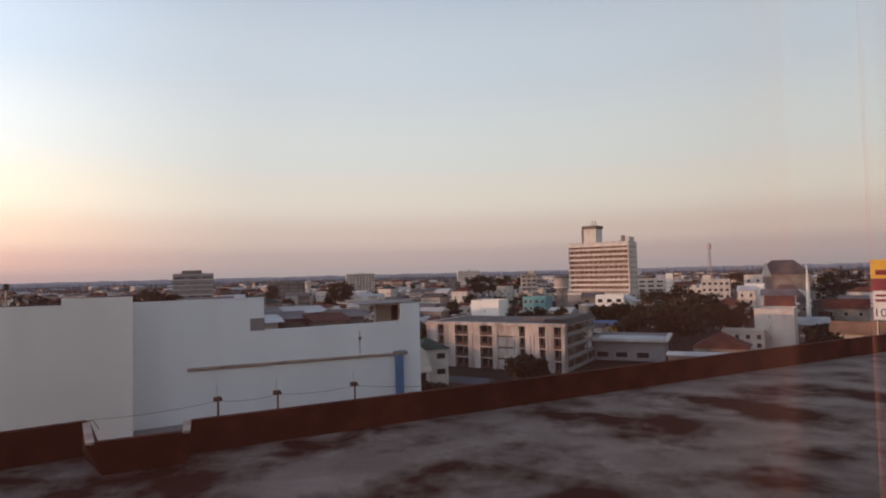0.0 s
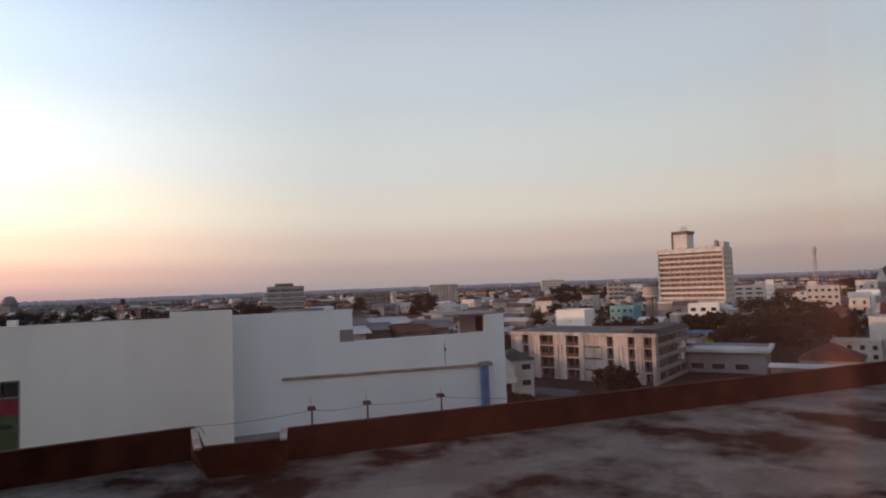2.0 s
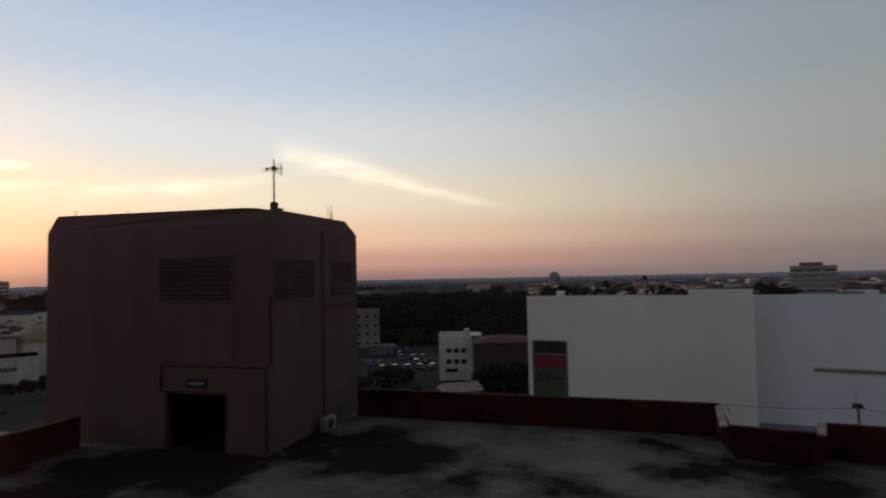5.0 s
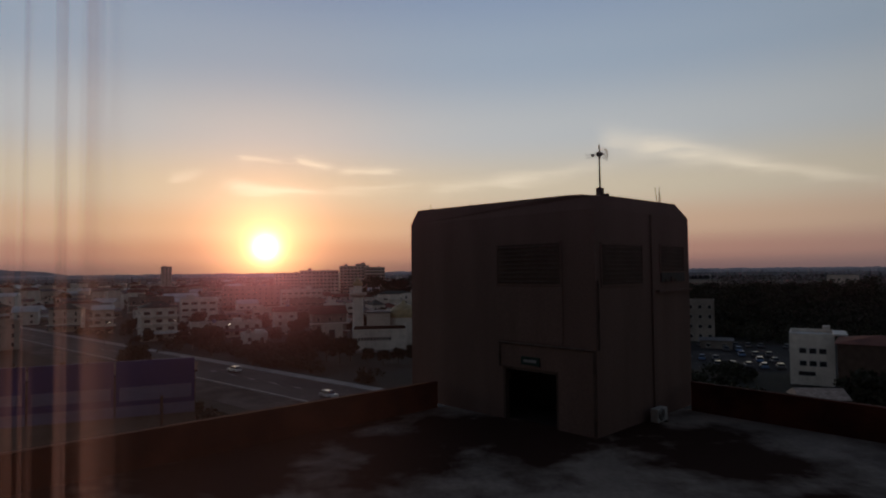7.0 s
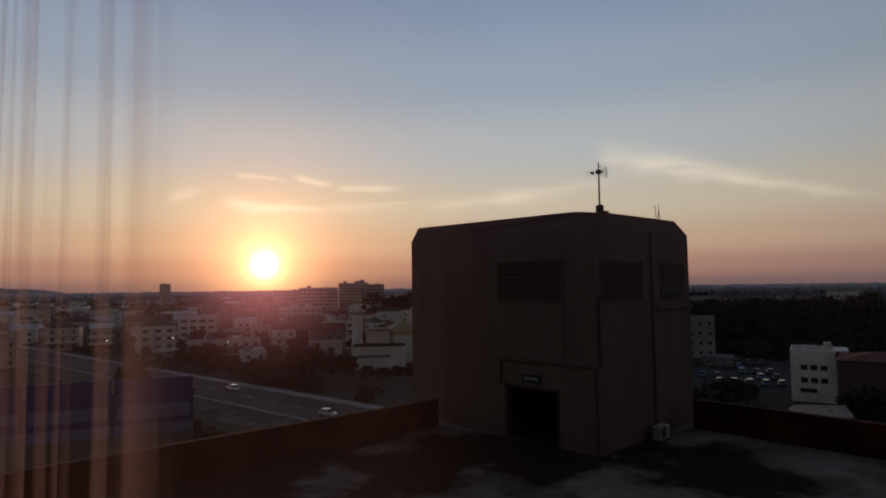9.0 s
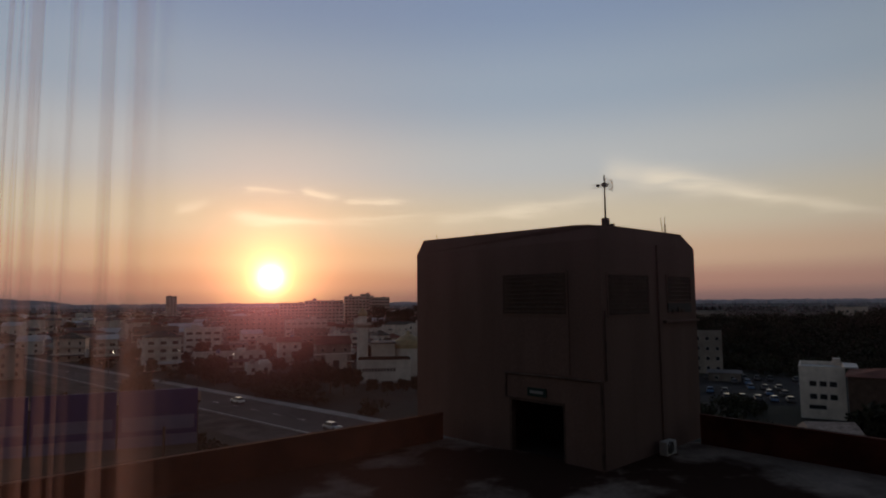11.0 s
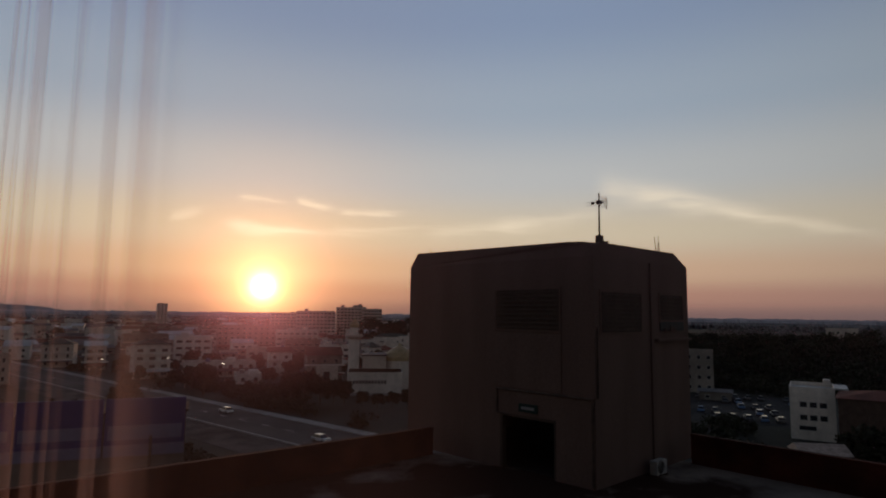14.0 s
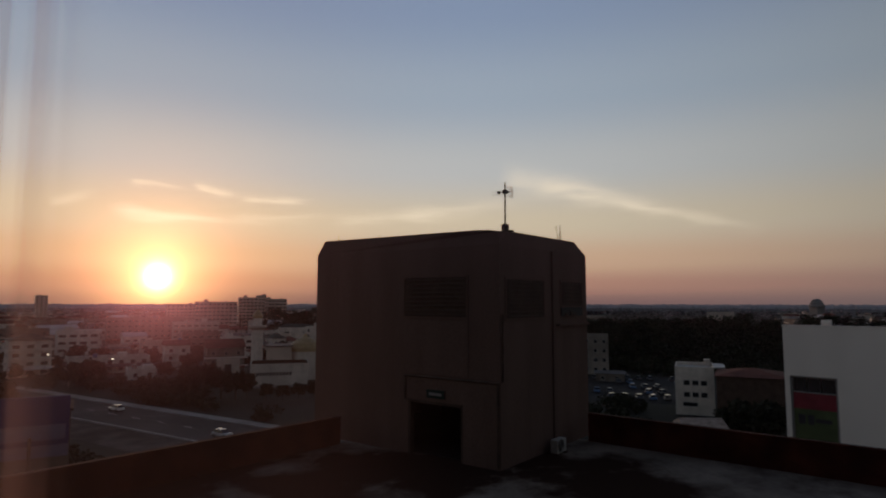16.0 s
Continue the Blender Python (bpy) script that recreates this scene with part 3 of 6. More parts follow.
def louvre(x0, x1, z0, z1, m, n):
    g = part("louvre", boxes((x0, x1, -0.012, 0.02, z0, z1)), M_LOUVRE, tower, "slatted ventilation louvre", m)
    me = None
    h = (z1 - z0) / n
    for k in range(n):
        if me is None:
            bm = bmesh.new()
            prism(bm, [(x0 + 0.05, -0.07), (x1 - 0.05, -0.07), (x1 - 0.05, -0.01), (x0 + 0.05, -0.01)], 0.0, 0.03,
                  [(x0 + 0.05, -0.05), (x1 - 0.05, -0.05), (x1 - 0.05, -0.012), (x0 + 0.05, -0.012)])
            me = finish("slat", bm, M_LOUVRE)
        part("slat", me, None, g, "", pose(0, 0, z0 + h * (k + 0.35)))
    part("frame", boxes((x0 - 0.06, x1 + 0.06, -0.04, 0.0, z1, z1 + 0.07), (x0 - 0.06, x1 + 0.06, -0.04, 0.0, z0 - 0.07, z0),
                        (x0 - 0.06, x0, -0.04, 0.0, z0, z1), (x1, x1 + 0.06, -0.04, 0.0, z0, z1)), M_TOWER, g)
    return g


# the louvre side is the plane x = 0: turn (along, out) so that along runs over +y
side_m = Matrix(((0, 1, 0, 0), (1, 0, 0, 0), (0, 0, 1, 0), (0, 0, 0, 1)))
louvre(1.37, 4.26, 5.06, 6.5, Matrix.Identity(4), 9)
louvre(0.40, 3.12, 5.03, 6.4, side_m, 9)
louvre(4.56, 6.50, 5.46, 6.42, side_m, 6)
# solid near-black slab paints the shade of the hole
hole = part("vent_hole", boxes((-0.05, 0.05, 4.56, 6.50, 5.04, 5.40)), M_DARK, tower, "near-black slab standing for the shaded gap under a louvre")
for y, z, h in ((4.85, 5.04, 0.12), (5.3, 5.04, 0.2), (5.6, 5.04, 0.1)):
    part("broken_slat", boxes((-0.09, -0.05, y, y + 0.22, z, z + h)), M_LOUVRE, hole)
part("ledge", boxes((-0.16, 0.0, 4.15, 6.95, 4.66, 4.75)), M_TOWER, tower)
part("bay_panel", bevel(boxes((1.30, 4.30, -0.03, 0.0, 2.93, 4.95)), 0.01), M_TOWER, tower)
bm = bmesh.new()
tube(bm, (4.2, -0.05, 2.86), (0.05, -0.05, 2.86), 0.045)
tube(bm, (4.18, -0.05, 2.86), (4.18, -0.05, 1.98), 0.045)
tube(bm, (4.18, -0.05, 1.98), (3.6, -0.05, 1.98), 0.03)
tube(bm, (0.06, -0.05, 2.88), (0.06, -0.05, 0.0), 0.05)
tube(bm, (-0.05, 0.12, 5.2), (-0.05, 0.12, 2.88), 0.03)
part("conduit", bm, M_RUST, tower, "dark conduit round the doorway")
part("plinth_panel", boxes((0.1, 4.12, -0.035, 0.0, DH + 0.06, 2.82), (0.1, D0 - 0.06, -0.035, 0.0, 0.0, DH + 0.06)), M_TOWER, tower)
part("rib", boxes((-0.07, 0.0, 3.80, 3.96, 0.0, TZ - 0.02)), M_TOWER, tower)
sign = part("sign", boxes((2.30, 3.12, -0.09, -0.035, 2.12, 2.42)), M_GREEN, tower, "small dark green sign over the doorway")
part("lettering", boxes((2.42, 3.0, -0.096, -0.088, 2.22, 2.32)), M_SHADE, sign)


def antenna():
    m = tower_m @ pose(0.48, 1.19, TCAP - 0.03)
    ob = thing("grid_antenna", m, "grid dish antenna on a thin steel pole on the stair tower", "antenna")
    part("base_box", bevel(boxes((-0.11, 0.11, -0.11, 0.11, 0, 0.38)), 0.02), M_RUST, ob)
    bm = bmesh.new()
    tube(bm, (0, 0, 0.36), (0, 0, 1.92), 0.036, 0.024)
    part("pole", bm, M_RUST, ob)
    dish = part("dish", tube(bmesh.new(), (-0.12, 0, 1.53), (-0.12, 0, 1.58), 0.04), M_STEEL, ob, "curved grid reflector")
    for k in range(9):
        y = -0.28 + 0.07 * k
        bm = bmesh.new()
        f = lambda z: -0.12 - 0.8 * (0.14 - (z * z + y * y))
        sweep(bm, [(f(z), y, 1.56 + z) for z in (-0.21 + 0.07 * j for j in range(7))], 0.007, 4)
        part("rod", bm, M_STEEL, dish)
    bm = bmesh.new()
    tube(bm, (-0.2, 0, 1.56), (0.26, 0, 1.57), 0.014, n=6)
    part("feed_arm", bm, M_RUST, ob)
    part("feed_horn", bevel(boxes((0.22, 0.32, -0.04, 0.04, 1.52, 1.62)), 0.01), M_RUST, ob)
    for z in (1.5, 1.62):
        part("director", tube(bmesh.new(), (0.05, 0.02, z), (0.62, 0.1, z + 0.02), 0.006, n=4), M_STEEL, ob, "thin aerial element")
    part("clamp", boxes((-0.07, 0.07, -0.07, 0.07, 1.5, 1.64)), M_RUST, ob)
    return ob


antenna()
for x, y, h, lean in ((0.45, 5.35, 0.72, 7), (0.6, 5.75, 0.8, -3), (0.4, 5.5, 0.5, 3), (8.7, 0.7, 0.42, 12), (8.9, 0.8, 0.3, -15), (6.2, 0.6, 0.3, 2)):
    bm = bmesh.new()
    tube(bm, (0, 0, 0), (h * math.sin(radians(lean)), 0, h), 0.018, 0.010, n=5)
    ob = part("rebar_rod", bm, M_RUST, None, "", tower_m @ pose(x, y, TCAP - 0.01))
    tagged(ob, "thin rusty steel rod sticking up from the tower roof", "steel rod", "rods on the tower roof")
camera_unit = thing("small_fixture", tower_m @ pose(0.65, 1.75, TCAP), "small dark fixture on the tower roof", "fixture")
part("stem", tube(bmesh.new(), (0, 0, 0), (0, 0, 0.14), 0.03), M_RUST, camera_unit)
part("head", bevel(boxes((-0.18, 0.16, -0.05, 0.05, 0.12, 0.2)), 0.015), M_RUST, camera_unit)
for k, x in enumerate((2.2, 3.4, 4.6, 5.7, 6.9)):
    ob = part("roof_cleat", bevel(boxes((-0.07, 0.07, -0.05, 0.05, 0, 0.07)), 0.01), M_RUST, None, "", tower_m @ pose(x, 0.62, TCAP - 0.005))
    tagged(ob, "small dark metal cleat on the tower roof edge", "cleat", "cleats on the tower roof")


def air_unit():
    ob = thing("air_conditioner", tower_m @ pose(-0.42, 3.35, 0.0, 0, 0, 90), "off-white outdoor air conditioning unit beside the stair tower", "air conditioner")
    part("body", bevel(boxes((-0.36, 0.36, -0.14, 0.16, 0.06, 0.54)), 0.02), M_ACWHITE, ob)
    bm = bmesh.new()
    tube(bm, (-0.1, 0.155, 0.33), (-0.1, 0.175, 0.33), 0.22, n=20)
    part("fan_opening", bm, M_DARK, ob, "dark round fan opening")
    for r in (0.08, 0.14, 0.2):
        bm = lathe(bmesh.new(), [(r - 0.006, 0.0), (r - 0.006, 0.012), (r + 0.006, 0.012), (r + 0.006, 0.0)], 20)
        bmesh.ops.delete(bm, geom=[f for f in bm.faces if len(f.verts) > 4], context="FACES_ONLY")
        bmesh.ops.transform(bm, matrix=pose(-0.1, 0.19, 0.33, 90), verts=bm.verts)
        part("fan_guard", bm, M_ACWHITE, ob)
    for x in (-0.3, 0.3):
        part("foot", boxes((x - 0.05, x + 0.05, -0.2, 0.2, 0, 0.06)), M_RUST, ob)
    return ob


air_unit()


# ---- floodlights and cable on the parapet ----
def floodlight(p, turn):
    ob = thing("floodlight", pose(p.x, p.y, TOP, 0, 0, turn), "small dark floodlight on a post on the parapet", "floodlight", "floodlights on the parapet")
    part("post", tube(bmesh.new(), (0, 0, 0), (0, 0, 0.62), 0.035), M_RUST, ob)
    bm = boxes((-0.13, 0.13, 0.02, 0.2, 0.48, 0.62))
    part("head", bevel(bm, 0.02), M_RUST, ob)
    part("bracket", boxes((-0.15, 0.15, -0.02, 0.03, 0.5, 0.54)), M_RUST, ob)
    part("rod", tube(bmesh.new(), (-0.02, 0, 0.6), (-0.05, 0, 1.05), 0.010, 0.006, n=5), M_STEEL, ob)
    return ob


pr_dir = (PR1 - PR0).normalized()
posts = [PR0 + pr_dir * s + Vector((pr_dir.y, -pr_dir.x)) * 0.1 for s in FLOOD_AT]
for p in posts:
    floodlight(p, 30)
cable_pts = [PL1 + Vector((0.1, -0.1))] + posts + [PR0 + pr_dir * (FLOOD_AT[-1] + 5)]
cord = []
for i, (a, b) in enumerate(zip(cable_pts, cable_pts[1:])):
    za, zb = (0.05 if i == 0 else 0.5), (0.5 if i < len(posts) else 0.05)
    for k in range(8):
        f = k / 8
        cord.append((*(a.lerp(b, f)), TOP + za + (zb - za) * f - 0.08 * 4 * f * (1 - f)))
tagged(part("cable", sweep(bmesh.new(), cord, 0.007, 4), M_RUST), "thin dark cable strung between the floodlight posts", "cable")
loop = sweep(bmesh.new(), [(-11.45 + 0.9 * k / 12, 19.95 - 0.9 * k / 12, TOP + 0.02 + 0.16 * math.sin(math.pi * k / 12)) for k in range(13)], 0.014)
tagged(part("loose_cable", loop, M_RUST), "loop of loose black cable lying on the parapet bay", "cable")


# ---- white commercial building across the lane ----
mall_n = bearing(30.0, 1.0)                      # from the window straight at its long wall


def mall_pt(yaw, dist):
    """Distance along the wall of the bearing yaw, for a wall that stands dist away."""
    return dist * math.tan(radians(30.0 - yaw))


mall_m = Matrix.Translation(mall_n * 45.0) @ Matrix.Rotation(radians(30), 4, "Z")
# plan: x along the wall to the right, y away from the window
mall = thing("commercial_building", mall_m, "long windowless white commercial building with stepped roofline", "building")
fx = mall_pt(26.85, 43.6)
lx, rx = mall_pt(46.05, 43.6), mall_pt(2.25, 45.0)
sx, cx = mall_pt(16.3, 45.0), mall_pt(17.5, 45.0)
hx = mall_pt(31.9, 43.6)
WX0, WX1 = mall_pt(45.7, 43.6), mall_pt(42.45, 43.6)    # shop window opening
px_ = mall_pt(3.95, 45.0)
ZL = EYE - 1.46
WT = EYE - 4.62
WARM = [(lx, WX0, -1.4, 0.2, 0, ZL), (WX1, fx, -1.4, 0.2, 0, ZL), (WX0, WX1, -1.4, 0.2, WT, ZL), (WX0, WX1, -1.4, 0.2, 0, 9.0),
           (lx, fx, 0.2, 26, 0, ZL - 0.8)]
DECKS = [(lx + 0.3, fx, 0.2, 26, ZL - 0.8, ZL - 0.7), (fx, sx, 0.3, 22, EYE - 2.3, EYE - 2.2), (sx, rx - 0.3, 0.3, 22, EYE - 4.9, EYE - 4.8)]
for dk in DECKS:
    part("roof_deck", boxes(dk), M_DECK, mall, "dark bitumen flat roof deck")
for b in WARM:
    part("wall", boxes(b), M_MALLW, mall, "smooth warm white rendered wall")
part("raised_parapet", boxes((hx, fx, -1.4, -1.0, ZL, EYE - 1.03)), M_MALLW, mall)
COOL = [(fx, sx, 0, 0.3, 0, EYE - 1.52), (sx, rx, 0, 0.3, 0, EYE - 3.84), (px_, rx, 0, 0.3, EYE - 3.84, EYE - 2.42),
           (rx - 0.3, rx, 0.3, 22, 0, EYE - 4.95), (sx + 2.0, sx + 6.0, 21.6, 21.9, EYE - 4.8, EYE - 4.35), (rx - 0.3, rx, 0.3, 5, EYE - 3.84, EYE - 2.42), (fx, sx, 0.3, 22, 0, EYE - 2.3), (sx, rx - 0.3, 0.3, 22, 0, EYE - 4.9)]
for b in COOL:
    part("wall", boxes(b), M_MALLB, mall, "smooth cool white rendered wall")
part("canopy", boxes((fx + 0.02, fx + 5.5, -1.3, 0.0, EYE - 10.7, EYE - 9.8)), M_SHADE, mall, "grey cement canopy low on the wall")
part("roof_slab", boxes((mall_pt(8.3, 46), rx, 0.0, 5.0, EYE - 2.42, EYE - 2.3)), M_SHADE, mall, "grey roof slab on the end pier")
part("rear_wall", boxes((mall_pt(6.2, 48.0), rx - 0.3, 3.4, 3.7, EYE - 4.9, EYE - 2.42)), M_WHITE, mall)
part("doorway", boxes((rx - 0.98, rx - 0.42, 3.36, 3.42, EYE - 4.0, EYE - 2.72)), M_DARK, mall, "dark doorway on the roof")
# flat patch: the shade of the recess put into a grey colour
part("recess", boxes((cx, sx + 0.02, -0.03, 0.02, EYE - 3.84, EYE - 2.95)), M_SHADE, mall, "grey patch painting the shaded recess beside the step")
part("coping", boxes((fx, sx + 0.05, -0.04, 0.34, EYE - 1.52, EYE - 1.46)), M_MALLB, mall)
part("coping", boxes((lx - 0.05, hx, -1.44, -1.0, ZL, ZL + 0.06)), M_MALLW, mall)
gx0, gx1 = mall_pt(22.7, 45.0), mall_pt(3.5, 45.0)
bm = bmesh.new()
tube(bm, (gx0, -0.12, EYE - 6.16), (gx1, -0.12, EYE - 6.46), 0.11)
part("gutter_pipe", bm, M_COPING, mall, "pale brown pipe along the wall")
dx0, dx1 = mall_pt(4.62, 45.0), mall_pt(4.0, 45.0)
part("duct", bevel(boxes((dx0, dx1, -0.4, 0.0, 4.0, EYE - 6.5)), 0.03), M_BLUE, mall, "blue painted duct down the wall")
part("duct_head", bevel(boxes((dx0 - 0.15, dx1 + 0.25, -0.5, 0.0, EYE - 6.55, EYE - 6.2)), 0.05), M_SHADE, mall)
part("wall_lamp", boxes((mall_pt(7.9, 45), mall_pt(7.75, 45), -0.12, 0.0, EYE - 5.1, EYE - 4.85)), M_RUST, mall)
part("wall_cable", boxes((mall_pt(7.85, 45), mall_pt(7.8, 45), -0.03, 0.0, EYE - 6.2, EYE - 4.4)), M_SHADE, mall)
part("shopwindow_frame", boxes((WX0, WX0 + 0.12, -1.3, -1.1, 9, WT), (WX1 - 0.12, WX1, -1.3, -1.1, 9, WT), (WX0, WX1, -1.3, -1.1, WT - 0.12, WT),
                               (WX0, WX1, -1.3, -1.1, WT - 1.05, WT - 0.97)), M_SHADE, mall)
for k in range(3):
    w = (WX1 - WX0 - 0.24) / 3
    x = WX0 + 0.12 + w * k
    part("pane", boxes((x + 0.03, x + w - 0.03, -1.18, -1.15, WT - 0.97, WT - 0.12)), M_PANE, mall, "dark window pane")
ban = part("banner", boxes((WX0 + 0.12, WX1 - 0.12, -1.2, -1.15, 9.0, WT - 2.05)), M_ADGREEN, mall, "green printed banner in the window")
part("stripe", boxes((WX0 + 0.12, WX1 - 0.12, -1.22, -1.15, WT - 2.05, WT - 1.05)), M_ADRED, mall, "red printed banner stripe")
part("lettering", boxes((WX0 + 0.35, WX0 + 0.75, -1.212, -1.2, WT - 3.0, WT - 2.4), (WX0 + 0.87, WX0 + 1.25, -1.212, -1.2, WT - 3.0, WT - 2.4),
                        (WX0 + 1.33, WX0 + 2.2, -1.212, -1.2, WT - 2.85, WT - 2.6)), M_BLACK, ban)
vx = mall_pt(35.55, 46.0)
flue = part("roof_flue", tube(bmesh.new(), (vx, 1.6, ZL - 0.7), (vx, 1.6, EYE - 0.40), 0.05, n=8), M_STEEL, mall, "thin steel flue with a dark cowl")
part("cowl", lathe(bmesh.new(), [(0.10, EYE - 0.42), (0.16, EYE - 0.36), (0.16, EYE - 0.08), (0.06, EYE - 0.01)], 12, (vx, 1.6)), M_DARK, flue)
part("roof_edge", boxes((mall_pt(34.6, 45), hx, -0.98, -0.2, ZL - 0.1, ZL + 0.16)), M_DECK, mall, "dark bitumen upstand along the roof edge")
part("roof_box", boxes((mall_pt(43.6, 45), mall_pt(43.0, 45), 1.0, 1.6, ZL - 0.8, ZL + 0.35)), M_ADWHITE, mall)


# ---- buildings of the town ----
WINDOWS = {}


def window_mesh(w, h):
    key = (round(w, 1), round(h, 1))
    if key not in WINDOWS:
        w, h = key
        f = 0.09
        bm = bmesh.new()
        ring = lambda x, z0, z1, y: [bm.verts.new(v) for v in ((-x, y, z0), (x, y, z0), (x, y, z1), (-x, y, z1))]
        back, front = ring(w / 2, 0, h, 0.02), ring(w / 2, 0, h, -0.07)
        inner, deep = ring(w / 2 - f, f, h - f, -0.07), ring(w / 2 - f, f, h - f, -0.01)
        for p, q in ((back, front), (front, inner), (inner, deep)):
            for i in range(4):
                bm.faces.new((p[i], p[(i + 1) % 4], q[(i + 1) % 4], q[i]))
        bm.faces.new(deep).material_index = 1
        bm.faces.new(back[::-1])
        WINDOWS[key] = finish("window", bm, [M_FRAME, M_PANE])
    return WINDOWS[key]


def gable(bm, w, d, z, rise, over=0.5):
    x, y = w / 2 + over, d / 2 + over
    lo = [bm.verts.new(p) for p in ((-x, -y, z), (x, -y, z), (x, y, z), (-x, y, z))]
    hi = [bm.verts.new(p) for p in ((-x, 0, z + rise), (x, 0, z + rise))]
    for f in ((lo[0], lo[1], hi[1], hi[0]), (lo[2], lo[3], hi[0], hi[1]), (lo[1], lo[2], hi[1]), (lo[3], lo[0], hi[0]), lo[::-1]):
        bm.faces.new(f)


def hip(bm, w, d, z, rise, over=0.5):
    x, y = w / 2 + over, d / 2 + over
    r = max(x - y, 0.3)
    lo = [bm.verts.new(p) for p in ((-x, -y, z), (x, -y, z), (x, y, z), (-x, y, z))]
    hi = [bm.verts.new(p) for p in ((-r, 0, z + rise), (r, 0, z + rise))]
    for f in ((lo[0], lo[1], hi[1], hi[0]), (lo[2], lo[3], hi[0], hi[1]), (lo[1], lo[2], hi[1]), (lo[3], lo[0], hi[0]), lo[::-1]):
        bm.faces.new(f)


def building(name, label, p, ang, w, d, h, wall, roof="flat", roof_mat=None, storeys=None, cols=None, sides=True, rise=None,
             win=(1.3, 1.4), group="", category="house", extra=None, rows=None):
    """A house: its own plan has x along the front and the front towards -y; p is the middle of the front at street level."""
    m = Matrix.Translation(p) @ Matrix.Rotation(radians(ang), 4, "Z") @ Matrix.Translation((0, d / 2, 0))
    ob = thing(name, m, label, category, group)
    if roof == "flat":
        part("wall", boxes((-w / 2, w / 2, -d / 2, d / 2, 0, h - 0.9), (-w / 2, w / 2, -d / 2, -d / 2 + 0.2, h - 0.9, h), (-w / 2, w / 2, d / 2 - 0.2, d / 2, h - 0.9, h),
                           (-w / 2, -w / 2 + 0.2, -d / 2 + 0.2, d / 2 - 0.2, h - 0.9, h), (w / 2 - 0.2, w / 2, -d / 2 + 0.2, d / 2 - 0.2, h - 0.9, h)), wall, ob)
        part("roof", boxes((-w / 2 + 0.2, w / 2 - 0.2, -d / 2 + 0.2, d / 2 - 0.2, h - 0.9, h - 0.8)), roof_mat or M_CONC, ob)
    else:
        part("wall", boxes((-w / 2, w / 2, -d / 2, d / 2, 0, h)), wall, ob)
        bm = bmesh.new()
        (gable if roof == "gable" else hip)(bm, w, d, h, rise or d * 0.22)
        part("roof", bm, roof_mat or M_RTILE, ob)
    if extra is not None:
        q = extra
        n_st = max(1, round((h - 0.6) / 3.1))
        if q.random() < 0.55 and n_st > 1:
            zs = [(h - 0.8) / n_st * k for k in range(1, n_st)]
            slab_floors(ob, w, d, zs, q.uniform(0.3, 1.1), q.uniform(0.2, 0.9), q.choice((M_WHITE, M_WHITE, M_CREAM)))
        if roof == "flat":
            x = q.uniform(-w / 3, w / 3)
            part("stair_room", boxes((x - 1.6, x + 1.6, -1.5, 2.0, h - 0.8, h + q.uniform(0.8, 2.0))), wall, ob)
            if q.random() < 0.6:
                part("water_tank", tube(bmesh.new(), (-x, 1.0, h - 0.8), (-x, 1.0, h + 0.9), 0.8, n=12), q.choice((M_STEEL, M_BLUEROOF, M_LROOF)), ob)
        if q.random() < 0.5:
            bm = bmesh.new()
            z = q.uniform(2.4, 3.2)
            prism(bm, [(-w / 2, -d / 2 - 3.0), (w / 2, -d / 2 - 3.0), (w / 2, -d / 2), (-w / 2, -d / 2)], z - 0.5, z - 0.38, [(-w / 2, -d / 2 - 3.0), (w / 2, -d / 2 - 3.0), (w / 2, -d / 2), (-w / 2, -d / 2)])
            for v in bm.verts:
                if v.co.y > -d / 2 - 1:
                    v.co.z += 0.8
            part("awning", bm, q.choice((M_GROOF, M_LROOF, M_RTILE, M_GROOF)), ob)
            for x in (-w / 2 + 0.2, w / 2 - 0.2):
                part("post", boxes((x - 0.08, x + 0.08, -d / 2 - 2.9, -d / 2 - 2.74, 0, z - 0.48)), M_STEEL, ob)
    storeys = storeys or max(1, round((h - 0.6) / 3.1))
    step = (h - 0.8) / storeys
    cols = cols or max(1, int(w / 3.4))
    me = window_mesh(min(win[0], w / cols * 0.7), min(win[1], step * 0.62))
    if rows is not None:
        for x, z in rows:
            part("window", me, None, ob, "", pose(x, -d / 2, z))
        return ob
    for s in range(storeys):
        for c in range(cols):
            part("window", me, None, ob, "", pose(-w / 2 + w * (c + 0.5) / cols, -d / 2, step * s + step * 0.32))
        if sides:
            n = max(1, int(d / 5))
            for c in range(n):
                y = -d / 2 + d * (c + 0.5) / n
                part("window", me, None, ob, "", pose(-w / 2, y, step * s + step * 0.32, 0, 0, -90))
    return ob


def slab_floors(ob, w, d, zs, over=0.35, thick=0.25, mat=None):
    """Floor slabs or sills that run round the front of a building."""
    me = finish("ledge", boxes((-w / 2 - over, w / 2 + over, -d / 2 - over, -d / 2 + 0.05, 0, thick)), mat or M_PINK)
    for z in zs:
        part("ledge", me, None, ob, "", pose(0, 0, z))


